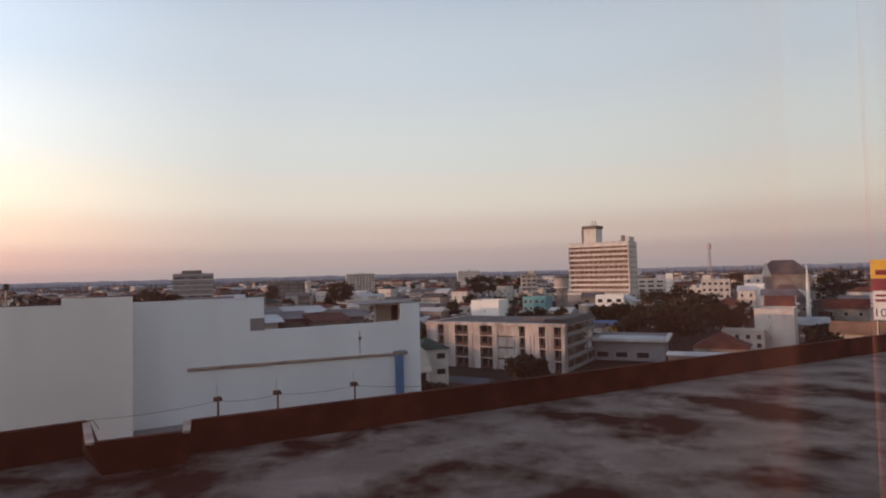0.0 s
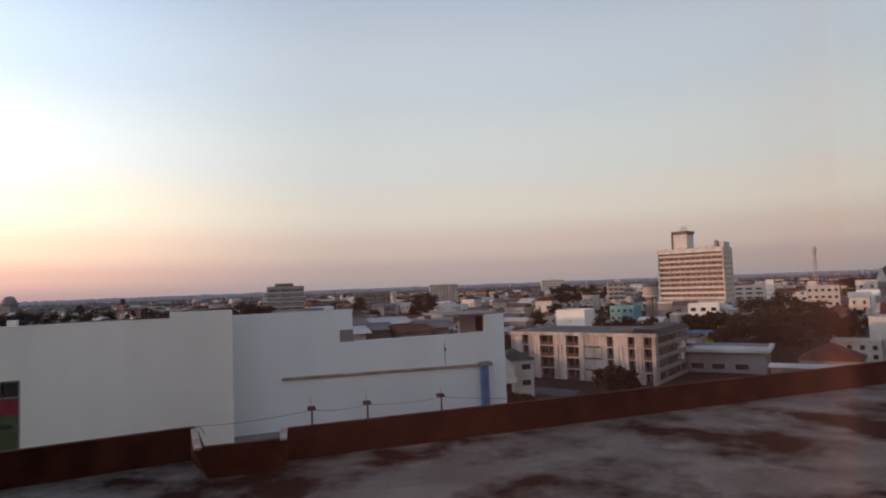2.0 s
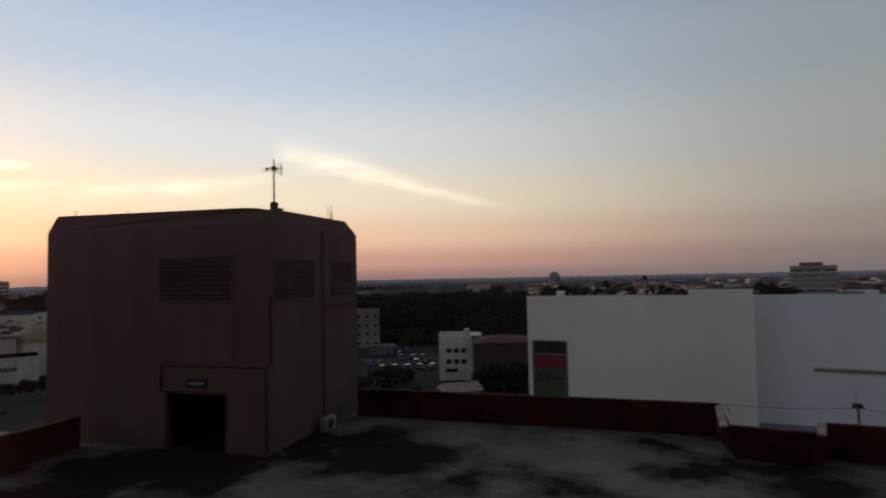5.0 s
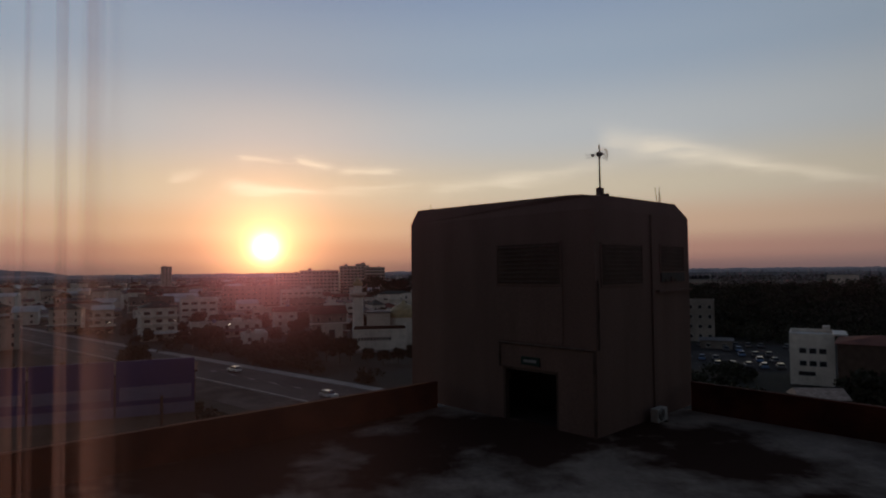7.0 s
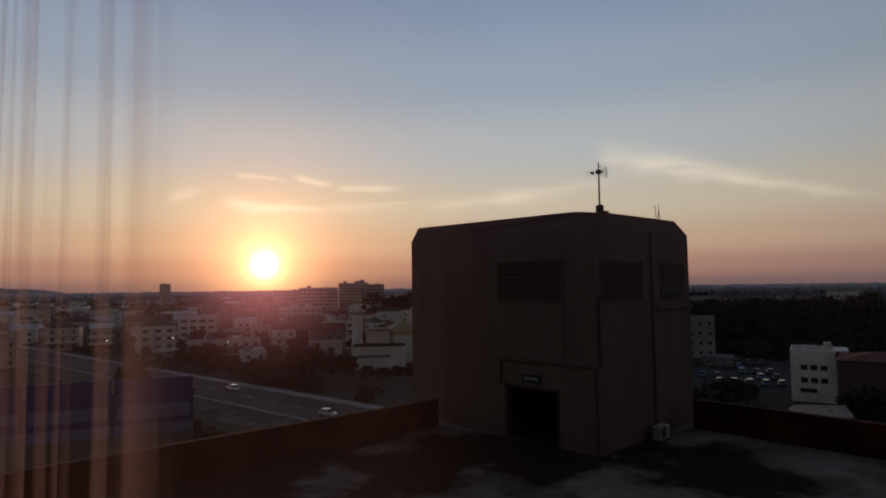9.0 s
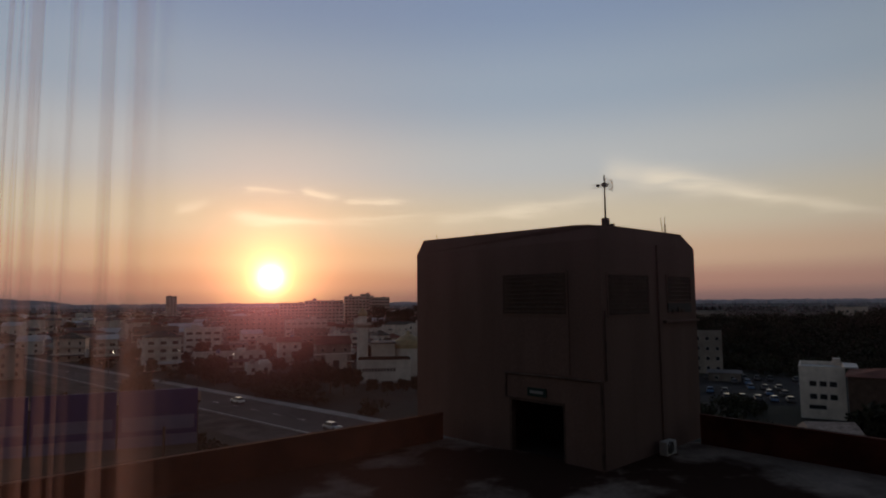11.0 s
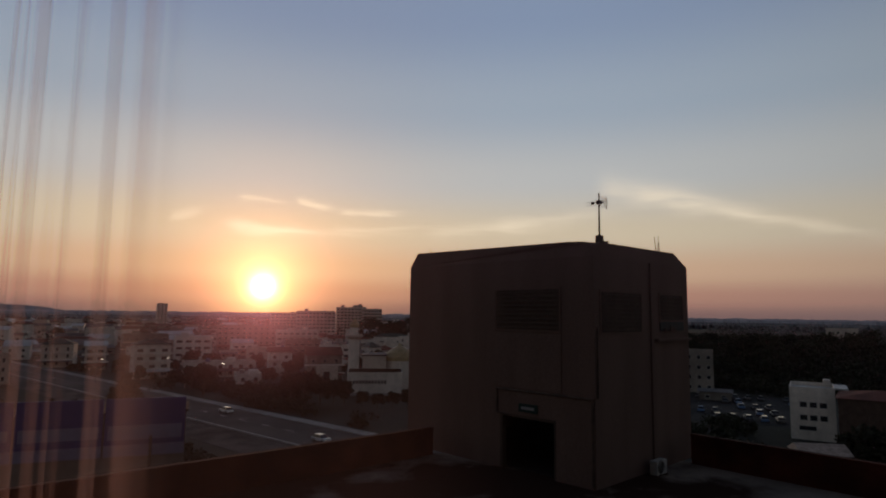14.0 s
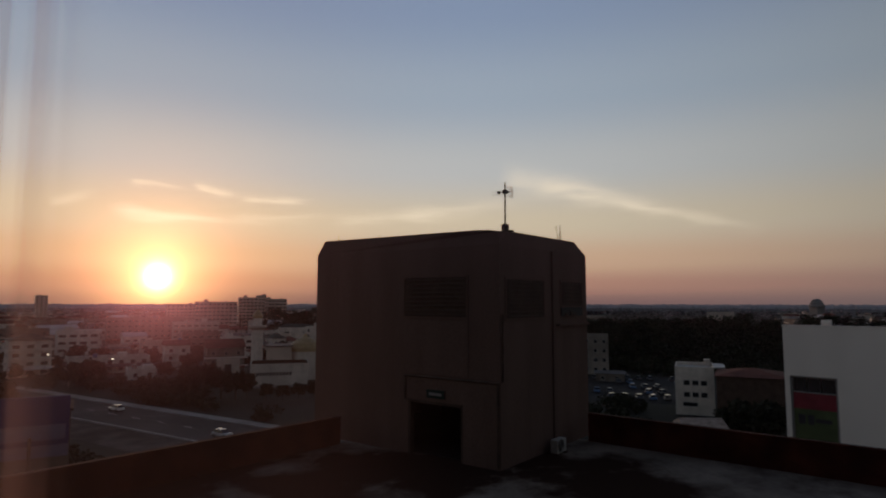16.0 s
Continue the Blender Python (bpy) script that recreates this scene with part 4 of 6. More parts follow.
# long unfinished-looking apartment block, four storeys
apt_p = (Vector((29.0, 147.0, 0)) + Vector((-4.9, 166.6, 0))) / 2
AW, AD, AH = 38.8, 26.0, 11.6
apt = thing("apartment_block", Matrix.Translation(apt_p) @ Matrix.Rotation(radians(-30), 4, "Z") @ Matrix.Translation((0, AD / 2, 0)),
            "four-storey pale pink apartment block with dark loggias", "apartment building")
part("core", boxes((-AW / 2 + 0.3, AW / 2 - 3.0, -AD / 2 + 1.4, AD / 2, 0, AH - 0.5)), M_GREYW, apt)
bays = [(-19.6, -16.0, 0), (-16.0, -14.2, 1), (-14.2, -10.8, 0), (-10.8, -6.9, 1), (-6.9, -3.35, 0), (-3.35, 0.15, 1), (0.15, 1.7, 0), (1.7, 5.8, 2),
        (5.8, 7.6, 0), (7.6, 9.2, 1), (9.2, 12.85, 0), (12.85, 14.5, 1), (14.5, 16.7, 0), (16.7, 18.5, 1), (18.5, 19.4, 0)]
for x0, x1, kind in bays:
    if kind == 0:
        part("wall_panel", boxes((x0, x1, -AD / 2, -AD / 2 + 1.4, 0, AH - 0.5)), M_PINK, apt)
    elif kind == 2:
        part("wall_panel", boxes(*[(x0, x1, -AD / 2 + 0.15, -AD / 2 + 1.4, 2.85 * k + 0.05, 2.85 * k + 2.5) for k in range(4)]), M_PINK, apt)
    else:
        for k in range(4):
            lg = part("loggia", boxes((x0, x1, -AD / 2 + 1.25, -AD / 2 + 1.4, 2.85 * k, 2.85 * k + 2.85)), M_PANE, apt, "dark recessed loggia")
            part("mullion", boxes(((x0 + x1) / 2 - 0.09, (x0 + x1) / 2 + 0.09, -AD / 2 + 1.0, -AD / 2 + 1.25, 2.85 * k + 0.06, 2.85 * k + 2.6)), M_GREYW, lg)
            part("slab", boxes((x0, x1, -AD / 2 - 0.05, -AD / 2 + 1.25, 2.85 * k + 2.6, 2.85 * k + 2.85)), M_PINK, lg)
            part("railing", boxes((x0, x1, -AD / 2 + 0.08, -AD / 2 + 0.17, 2.85 * k + 0.06, 2.85 * k + 0.85)), M_RUST, lg)
for x in (-12.4, -5.1, 0.9, 6.7, 11.0, 15.6):
    for dx in (-0.5, 0.5):
        part("drain_pipe", tube(bmesh.new(), (x + dx, -AD / 2 - 0.1, 0), (x + dx, -AD / 2 - 0.1, AH - 2.8), 0.09, n=6), M_PINK, apt)
part("cornice", boxes((-AW / 2 - 0.3, AW / 2 + 0.3, -AD / 2 - 0.4, -AD / 2 + 1.4, AH - 0.5, AH + 0.25), (-AW / 2 - 0.3, -AW / 2 + 0.3, -AD / 2 + 1.4, AD / 2, AH - 0.5, AH + 0.25),
                      (AW / 2 - 0.1, AW / 2 + 0.3, -AD / 2 + 1.4, AD / 2, AH - 0.5, AH - 0.2)), M_PINK, apt)
bm = bmesh.new()
prism(bm, [(AW / 2 - 6, -AD / 2 + 1.4), (AW / 2 + 0.6, -AD / 2 + 1.4), (AW / 2 + 0.6, AD / 2), (AW / 2 - 6, AD / 2)], AH - 0.2, AH + 1.1, [(AW / 2 - 6, -AD / 2 + 3.0), (AW / 2 - 1.0, -AD / 2 + 3.0), (AW / 2 - 1.0, AD / 2), (AW / 2 - 6, AD / 2)])
part("end_roof", bm, M_DARK, apt, "dark sloping sheet roof over the gallery")
part("roof", boxes((-AW / 2 + 0.3, AW / 2 - 0.1, -AD / 2 + 1.4, AD / 2, AH - 0.5, AH - 0.1)), M_GROOF, apt, "dark grey sheet roof")
part("roof_shed", boxes((4.0, 13.0, -1.0, 5.0, AH - 0.1, AH + 0.7)), M_GROOF, apt, "low grey shed on the roof")
# gable end gallery in darker grey: the unlit side's shade put into the colour
for k in range(4):
    bal = part("end_gallery", boxes((AW / 2 - 3.0, AW / 2 + 0.1, -AD / 2 + 1.4, AD / 2, 2.85 * k - 0.12 if k else 0, 2.85 * k + 0.12)), M_GREYW, apt, "open access gallery at the gable end")
    part("railing", boxes((AW / 2 - 0.05, AW / 2 + 0.05, -AD / 2 + 1.4, AD / 2, 2.85 * k + 0.12, 2.85 * k + 0.95)), M_SHADE, bal)
for y in (-11.0, -5.5, 0.0, 5.5, 11.0):
    part("column", boxes((AW / 2 - 0.25, AW / 2 + 0.05, y - 0.2, y + 0.2, 0, AH - 0.5)), M_GREYW, apt)

# hotel slab with long balcony bands
hp = (bearing(-11.75, 392) + bearing(-16.95, 378)) / 2
HWD, HDEP, HH = (bearing(-11.75, 392) - bearing(-16.95, 378)).length, 15.0, 40.6
hv = bearing(-16.95, 378) - bearing(-11.75, 392)
hotel = thing("hotel_tower", Matrix.Translation(hp) @ Matrix.Rotation(math.atan2(hv.y, hv.x), 4, "Z") @ Matrix.Translation((0, HDEP / 2, 0)),
              "tall white hotel slab with long balcony bands and a penthouse", "hotel")
part("core", boxes((-HWD / 2, HWD / 2, -HDEP / 2 + 1.5, HDEP / 2, 0, HH - 0.6)), M_CREAM, hotel)
for k in range(9):
    z = 11.4 + 3.1 * k
    b = part("balcony", boxes((-HWD / 2, HWD / 2, -HDEP / 2, -HDEP / 2 + 1.5, z, z + 1.15)), M_WHITE, hotel, "long white balcony front")
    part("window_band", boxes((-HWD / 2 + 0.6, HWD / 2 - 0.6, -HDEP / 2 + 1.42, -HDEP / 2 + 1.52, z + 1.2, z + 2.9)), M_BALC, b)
    dv = finish("divider", boxes((0, 0.2, -HDEP / 2 + 1.0, -HDEP / 2 + 1.5, 1.15, 3.1)), M_CREAM)
    for x in np.linspace(-HWD / 2, HWD / 2 - 0.2, 13):
        part("divider", dv, None, b, "", pose(x, 0, z))
for x in (-HWD / 2 - 0.5, HWD / 2):
    part("end_wall", boxes((x, x + 0.5, -HDEP / 2 - 0.2, HDEP / 2, 0, HH)), M_WHITE, hotel)
part("roof", boxes((-HWD / 2, HWD / 2, -HDEP / 2, HDEP / 2, HH - 0.6, HH + 0.5)), M_WHITE, hotel)
part("roof_band", boxes((-HWD / 2, HWD / 2, -HDEP / 2 - 0.12, -HDEP / 2 + 1.4, HH - 2.1, HH - 0.62)), M_WHITE, hotel, "broad white band under the roof")
for x in np.linspace(-HWD / 2 + 1.0, HWD / 2 - 5.0, 9):
    part("roof_post", boxes((x, x + 0.5, -HDEP / 2 + 0.3, -HDEP / 2 + 0.8, HH + 0.5, HH + 1.1)), M_SHADE, hotel)
for k in range(9):
    for y in (-4.0, 0.5, 5.0):
        part("window", window_mesh(1.4, 1.6), None, hotel, "", pose(HWD / 2 + 0.5, y, 12.2 + 3.1 * k, 0, 0, 90))
pent = part("penthouse", boxes((-HWD / 2 + 8.8, -HWD / 2 + 17.2, -5.0, 5.0, HH + 0.5, HH + 9.3)), M_WHITE, hotel, "white lift penthouse with a grey cap")
part("cap", boxes((-HWD / 2 + 8.2, -HWD / 2 + 17.8, -5.5, 5.5, HH + 9.3, HH + 11.2)), M_GREYW, pent)
part("fin", boxes((-HWD / 2 + 7.9, -HWD / 2 + 8.75, -5.5, 5.5, HH + 0.5, HH + 9.28)), M_GREYW, pent)
for dx in (1.6, 3.4):
    part("vent_pipe", tube(bmesh.new(), (-HWD / 2 + 12 + dx, -1.0, HH + 11.2), (-HWD / 2 + 12 + dx, -1.0, HH + 14.4), 0.5, n=10), M_WHITE, pent)
part("mast", tube(bmesh.new(), (-HWD / 2 + 12, 0, HH + 11.2), (-HWD / 2 + 12, 0, HH + 14), 0.25, 0.1), M_STEEL, pent)
part("roof_house", boxes((HWD / 2 - 2.6, HWD / 2, -4.0, 5.0, HH + 0.5, HH + 3.4)), M_WHITE, hotel)
part("roof_tank", tube(bmesh.new(), (HWD / 2 - 4.6, -2.0, HH + 0.5), (HWD / 2 - 4.6, -2.0, HH + 4.4), 1.3, 1.2, n=14), M_SHADE, hotel, "grey round water tank")
part("podium", boxes((-HWD / 2 - 4.0, HWD / 2 + 3.0, -HDEP / 2 - 12, -HDEP / 2 + 1.5, 0, 9.5), (-HWD / 2 - 4.0, HWD / 2 + 3.0, -HDEP / 2 - 12.5, -HDEP / 2 - 12, 5.0, 6.0)), M_SHADE, hotel, "grey two-storey podium")
part("podium_roof", boxes((-HWD / 2 - 5.0, HWD / 2 + 4.0, -HDEP / 2 - 13, -HDEP / 2 - 0.2, 9.5, 10.4)), M_WHITE, hotel)

# water tower in front of the hotel
wt = thing("water_tower", Matrix.Translation(bearing(-10.97, 290)), "grey concrete water tower with a round tank on columns", "water tower")
part("tank", lathe(bmesh.new(), [(2.6, 15.6), (3.4, 16.6), (3.5, 20.6), (3.1, 21.0)], 24), M_CREAM, wt)
part("roof", lathe(bmesh.new(), [(3.6, 21.0), (3.3, 21.6), (0.6, 22.4)], 24), M_GROOF, wt)
part("rim", lathe(bmesh.new(), [(3.7, 16.5), (3.8, 16.9), (3.5, 17.0)], 24), M_WHITE, wt)
for k in range(6):
    a = math.pi * k / 3
    part("column", tube(bmesh.new(), (2.3 * math.cos(a), 2.3 * math.sin(a), 0), (2.3 * math.cos(a), 2.3 * math.sin(a), 15.8), 0.35, 0.3), M_CONC, wt)
part("shaft", tube(bmesh.new(), (0, 0, 0), (0, 0, 15.8), 0.8, n=12), M_CONC, wt)
TAKEN = [(apt_p.x + 8, apt_p.y + 11, 30), (hp.x, hp.y, 32), (bearing(-10.97, 290).x, bearing(-10.97, 290).y, 9)]


def placed(yaw, dist, r):
    p = bearing(yaw, dist)
    TAKEN.append((p.x, p.y, r))
    return p


def at_height(dist, el):
    return EYE + dist * math.tan(radians(el))


# sheet-roofed sheds crowded on the low roof of the white building
deck_z = EYE - 4.8
for x, y, w, d, h, wall, rf, wn, rn in ((sx + 1.6, 8.0, 3.0, 4.0, 0.9, M_WHITE, M_LROOF, "white", "pale"), (sx + 4.6, 9.5, 2.8, 5.0, 1.0, M_GREYW, M_GROOF, "weathered", "dark grey"), (sx + 7.6, 7.0, 2.6, 5.0, 0.8, M_CREAM, M_RTILE, "cream", "rusty red"),
                                        (sx + 2.8, 14.5, 4.0, 4.5, 1.3, M_GREYW, M_GROOF, "weathered", "dark grey"), (sx + 7.2, 14.0, 4.0, 5.0, 1.2, M_GREYW, M_LROOF, "weathered", "pale"), (sx + 10.4, 9.0, 2.2, 6.0, 0.9, M_GREYW, M_GROOF, "weathered", "dark grey")):
    q = mall_m @ Vector((x, y, deck_z))
    building("roof_shed", "low %s rooftop shed with a %s sheet roof" % (wn, rn), q, 30, w, d, h, wall, "gable", rf, 1, 2, False, rise=0.55, win=(0.8, 0.5), group="sheds on the flat roof", category="shed")

# named neighbours, by bearing and distance
p = placed(22.4, 420, 20)
office = building("office_block", "grey seven-storey office block with dark window bands and pale ledges", p, 22, 24.0, 14.0, at_height(420, 0.45), M_SHADE, storeys=7, cols=3, win=(5.6, 1.25), category="office building")
part("roof_room", boxes((-7, 5, -3, 4, at_height(420, 0.45), at_height(420, 0.72))), M_GREYW, office)
slab_floors(office, 24, 14, [8 + 3.2 * k for k in range(7)], 0.4, 0.5, M_WHITE)
p = placed(1.0, 118, 8)
building("house", "small grey house with a green gable roof", p, 20, 5.6, 9.0, at_height(118, -7.1), M_WHITE, "hip", M_GREEN, 3, 1, rise=1.7, win=(1.9, 1.2), rows=[(1.3, at_height(118, -7.1) - 2.0), (1.3, at_height(118, -7.1) - 5.0)])
z = at_height(118, -7.1)
gh = building("house_annex", "white annex with a gable front and an open balcony", bearing(2.35, 114), 20, 3.6, 5.0, z - 0.6, M_WHITE, "flat", M_LROOF, 2, 1, rows=[(0.0, z - 5.6)], win=(2.4, 1.8), category="house")
bm = bmesh.new()
for y in (-2.7, 2.7):
    bm.faces.new([bm.verts.new(v) for v in ((-2.0, y, z - 0.6), (2.0, y, z - 0.6), (0.0, y, z + 1.1))])
bm.verts.ensure_lookup_table()
f, g = bm.verts[:3], bm.verts[3:]
for i in range(3):
    bm.faces.new((f[i], f[(i + 1) % 3], g[(i + 1) % 3], g[i]))
bmesh.ops.recalc_face_normals(bm, faces=bm.faces)
part("gable", bm, M_WHITE, gh, "white gable front")
part("balcony", boxes((-1.9, 1.9, -3.7, -2.5, z - 3.6, z - 3.4), (-1.9, 1.9, -3.7, -3.6, z - 3.4, z - 2.6)), M_WHITE, gh)
p = placed(-3.8, 255, 10)
building("house", "plain white windowless house wall", p, -26, 12.4, 12.0, at_height(255, -2.7), M_MALLW, "flat", None, 2, 1, win=(0.7, 0.7))
p = placed(-8.4, 275, 10)
building("house", "turquoise four-storey house with a flat roof", p, -28, 10.6, 10.0, at_height(275, -2.45), M_TEAL, "flat", None, 4, 4)
p = placed(-16.6, 172, 16)
ls = building("long_shed", "long low grey building with a pale flat roof", p, -24, 19.0, 16.0, at_height(172, -6.3), M_SHADE, "flat", M_LROOF, 2, 4, rows=[(-6.5, 0.8), (-1.5, 0.8), (4.0, 0.8)], win=(3.6, 1.8))
part("eave", boxes((-10.2, 10.2, -9.6, -8.02, at_height(172, -6.3) - 0.7, at_height(172, -6.3) + 0.05)), M_WHITE, ls, "pale overhanging flat eave")
part("eave", boxes((9.52, 10.6, -8.0, 8.0, at_height(172, -6.3) - 0.7, at_height(172, -6.3) + 0.05)), M_WHITE, ls)
p = placed(-15.0, 215, 8)
building("house", "yellow house with small windows", p, -20, 11.0, 9.0, at_height(215, -5.1), M_YELLOW, "gable", M_BLUEROOF, 2, 3, rise=1.2)
p = placed(-24.2, 168, 10)
building("house", "low house with a wide dark red tile roof", p, -30, 12.5, 12.0, 4.2, M_GREYW, "hip", M_RTILE, 1, 5, rise=3.6)
p = placed(-22.6, 146, 8)
building("lean_to", "low lean-to with a pale sheet metal roof", p, -24, 13.0, 5.0, 5.2, M_GREYW, "gable", M_LROOF, 1, 3, rise=0.6, category="shed")
p = placed(-28.4, 205, 9)
building("tower_house", "tall narrow white house block with few windows", p, -34, 10.5, 12.0, at_height(205, -3.65), M_WHITE, "flat", None, 4, 1, win=(0.45, 0.7), rows=[(-1.2, 3.0), (-1.0, 6.0), (-1.1, 9.2)])
p = placed(-26.0, 200, 9)
building("house", "pale green two-storey annex", p, -30, 11.5, 9.0, at_height(200, -5.5), M_CREAM, "flat", M_LROOF, 2, 4)
for clear_at in ((-28.2, 188, 13), (-25.6, 182, 10), (-27.3, 182, 9), (-24.2, 302, 9), (-29.8, 395, 8), (-25.0, 215, 8)):
    placed(*clear_at)
p = placed(-27.04, 330, 6)
building("house", "plain white house with a blank gable wall", p, -30, 8.6, 9.0, at_height(330, -1.6), M_MALLW, "flat", None, 3, 1, sides=False, rows=[])
p = placed(-27.0, 385, 7)
building("house", "white house with a stepped flat roof", p, -28, 9.4, 9.0, at_height(385, -0.84), M_WHITE, "flat", None, 4, 2)
p = placed(-24.1, 360, 9)
wh = building("apartment_house", "white apartment house with rows of dark windows", p, -26, 14.2, 10.0, at_height(360, -1.15), M_WHITE, "flat", None, 5, 5, win=(1.6, 1.4), category="apartment house")
part("roof_room", boxes((-6.5, -2.5, -3, 2, at_height(360, -1.15) - 0.8, at_height(360, -0.8))), M_WHITE, wh)
p = placed(-19.2, 480, 14)
wl = building("apartment_house", "long white apartment house with floor bands", p, -20, 25.0, 11.0, at_height(480, -1.0), M_WHITE, "flat", None, 5, 4, win=(4.2, 1.3), category="apartment house")
part("stair_core", boxes((7.5, 12.4, -5.6, 0, 0, at_height(480, -0.55))), M_MALLW, wl)
slab_floors(wl, 25, 11, [3.2 * k for k in range(1, 6)], 0.3, 0.5, M_WHITE)
p = placed(-15.2, 262, 7)
building("house", "small white house with wide dark windows", p, -18, 11.2, 8.0, at_height(262, -2.43), M_MALLW, "flat", None, 4, 3, win=(2.0, 1.5))
p = placed(-29.4, 305, 12)
building("temple_hall", "broad hall under a high dull brown roof", p, -30, 17.0, 12.0, at_height(305, -3.2), M_GREYW, "hip", M_GROOF, 2, 4, rise=8.0, category="temple")
p = placed(-28.8, 245, 8)
building("house", "house with a tall dark red gable roof", p, -32, 8.6, 9.0, at_height(245, -3.7), M_GREYW, "gable", M_RTILE, 3, 3, rise=4.6)
p = placed(-25.0, 262, 7)
building("house", "house with a dark red hipped roof among trees", p, -28, 10.0, 9.0, at_height(262, -3.4), M_GREYW, "hip", M_RTILE, 3, 3, rise=3.0)
p = placed(-33.4, 255, 8)
building("house", "house with a low dark red gable roof", p, -36, 13.0, 9.0, at_height(255, -3.6), M_GREYW, "gable", M_RTILE, 3, 3, rise=3.2)
p = placed(-1.7, 122, 4)
building("lean_to", "low lean-to with a dark blue-grey sheet roof", p, -30, 9.0, 5.0, 2.9, M_GREYW, "gable", M_SLATE, 1, 2, rise=0.8, category="shed")
p = placed(-0.5, 113, 3)
building("lean_to", "small white lean-to with a dark opening", p, -30, 4.2, 3.6, 2.6, M_MALLW, "flat", M_LROOF, 1, 1, win=(1.6, 1.3), category="shed")
p = placed(-29.2, 430, 20)
tem = building("temple_hall", "large temple hall with a steep grey roof", p, -30, 30.0, 18.0, at_height(430, -0.85), M_GREYW, "hip", M_GROOF, 3, 6, rise=9.0, category="temple", rows=[])
bm = bmesh.new()
prism(bm, [(-12.2, -9.6), (-6.2, -9.6), (-6.2, -9.2), (-12.2, -9.2)], at_height(430, -1.0), at_height(430, 0.2), [(-9.3, -9.6), (-9.1, -9.6), (-9.1, -9.2), (-9.3, -9.2)])
part("pediment", bm, M_WHITE, tem, "pale carved gable pediment")
ob = part("spire", lathe(bmesh.new(), [(0.9, 0), (0.8, 9), (0.6, 16), (0.35, 21), (0.06, 24.4)], 10), M_ADWHITE, None, "", Matrix.Translation(placed(-30.9, 270, 3)))
tagged(ob, "slender white spire rising over the roofs", "spire")
# mast's red paled to pink on legs and drum: haze put into the colour
mast = thing("radio_mast", Matrix.Translation(placed(-23.7, 600, 4)), "pale pink lattice radio mast with haze put into its red", "radio mast")
for k in range(4):
    a = math.pi / 4 + math.pi / 2 * k
    part("leg", tube(bmesh.new(), (2.6 * math.cos(a), 2.6 * math.sin(a), 0), (0.7 * math.cos(a), 0.7 * math.sin(a), 46), 0.26, 0.18, n=5), M_PINK, mast)
for k in range(12):
    z = 2 + 3.6 * k
    r = 2.6 - 1.9 * z / 46
    part("brace", boxes((-r, r, -r, -r + 0.15, z, z + 0.25), (-r, r, r - 0.15, r, z, z + 0.25), (-r, -r + 0.15, -r, r, z, z + 0.25), (r - 0.15, r, -r, r, z, z + 0.25)), M_STEEL, mast)
part("antenna_drum", lathe(bmesh.new(), [(1.6, 40), (1.9, 41), (1.9, 44), (1.5, 45)], 12), M_PINK, mast)

# roadside hoarding with a price
hb = thing("billboard", Matrix.Translation(placed(-36.3, 150, 5)) @ Matrix.Rotation(radians(-38), 4, "Z"), "tall roadside sign, yellow over red over white", "billboard")
zb = [at_height(150, e) for e in (-4.39, -2.2, -1.27, 0.17)]
part("panel", boxes((-3.0, 3.0, -0.3, 0.3, zb[0], zb[1])), M_ADWHITE, hb, "white price panel")
part("panel", boxes((-3.2, 3.2, -0.35, 0.35, zb[1], zb[2])), M_ADRED, hb, "red sign panel")
part("panel", boxes((-3.2, 3.2, -0.35, 0.35, zb[2], zb[3])), M_ADYELLOW, hb, "yellow sign panel")
for x in (-2.4, 2.4):
    part("post", tube(bmesh.new(), (x, 0.1, 0), (x, 0.1, zb[0]), 0.22), M_STEEL, hb)
part("lettering", boxes((-2.6, 0.5, -0.32, -0.3, zb[1] - 1.2, zb[1] - 0.75), (-2.6, -0.2, -0.32, -0.3, zb[1] - 2.2, zb[1] - 1.7), (-2.4, 2.4, -0.37, -0.35, zb[2] + 0.7, zb[2] + 1.7)), M_ADRED, hb)
for body, x, mat in (("10", -1.9, M_BLACK), ("0%", 1.5, M_ADRED)):
    fc = bpy.data.curves.new("price", "FONT")
    fc.body, fc.size, fc.extrude, fc.align_x = body, 2.3, 0.02, "CENTER"
    fc.materials.append(mat)
    fo = new("price", fc)
    fo.parent, fo.matrix_basis = hb, pose(x, -0.33, zb[0] + 0.6, 90, 0, 0)
p = placed(-36.6, 172, 9)
building("long_shed", "long low shed with an orange-brown roof", p, -38, 26.0, 12.0, at_height(172, -5.6), M_CREAM, "gable", M_TANROOF, 1, 6, rise=2.6)

# white building, red-roofed hall and car park beyond the stair tower
p = placed(52.77, 150, 10)
wb = building("white_block", "white three-storey block with rows of small square windows", p, 52.8, 8.2, 13.0, at_height(150, -5.42), M_WHITE, "flat", M_LROOF, 3, 3, win=(1.4, 1.25), category="building", rows=[(x, z) for z in (6.6, 3.95) for x in (-1.65, 0.15, 1.95)])
part("window", window_mesh(3.2, 1.0), None, wb, "wide dark window strip", pose(-1.0, -6.5, 1.9))
part("eave", boxes((4.1, 6.6, -3.0, 6.4, at_height(150, -5.42) - 0.5, at_height(150, -5.42) - 0.2)), M_LROOF, wb, "pale projecting side roof")
part("roof_box", boxes((2.2, 3.6, 2, 5, at_height(150, -5.42), at_height(150, -5.42) + 1.0)), M_WHITE, wb)
p = placed(52.0, 112, 5)
building("lean_to", "low lean-to with a sandy brown sheet roof", p, 74, 6.4, 5.0, 4.3, M_GREYW, "gable", M_COPING, 1, 2, rise=1.3, category="shed")
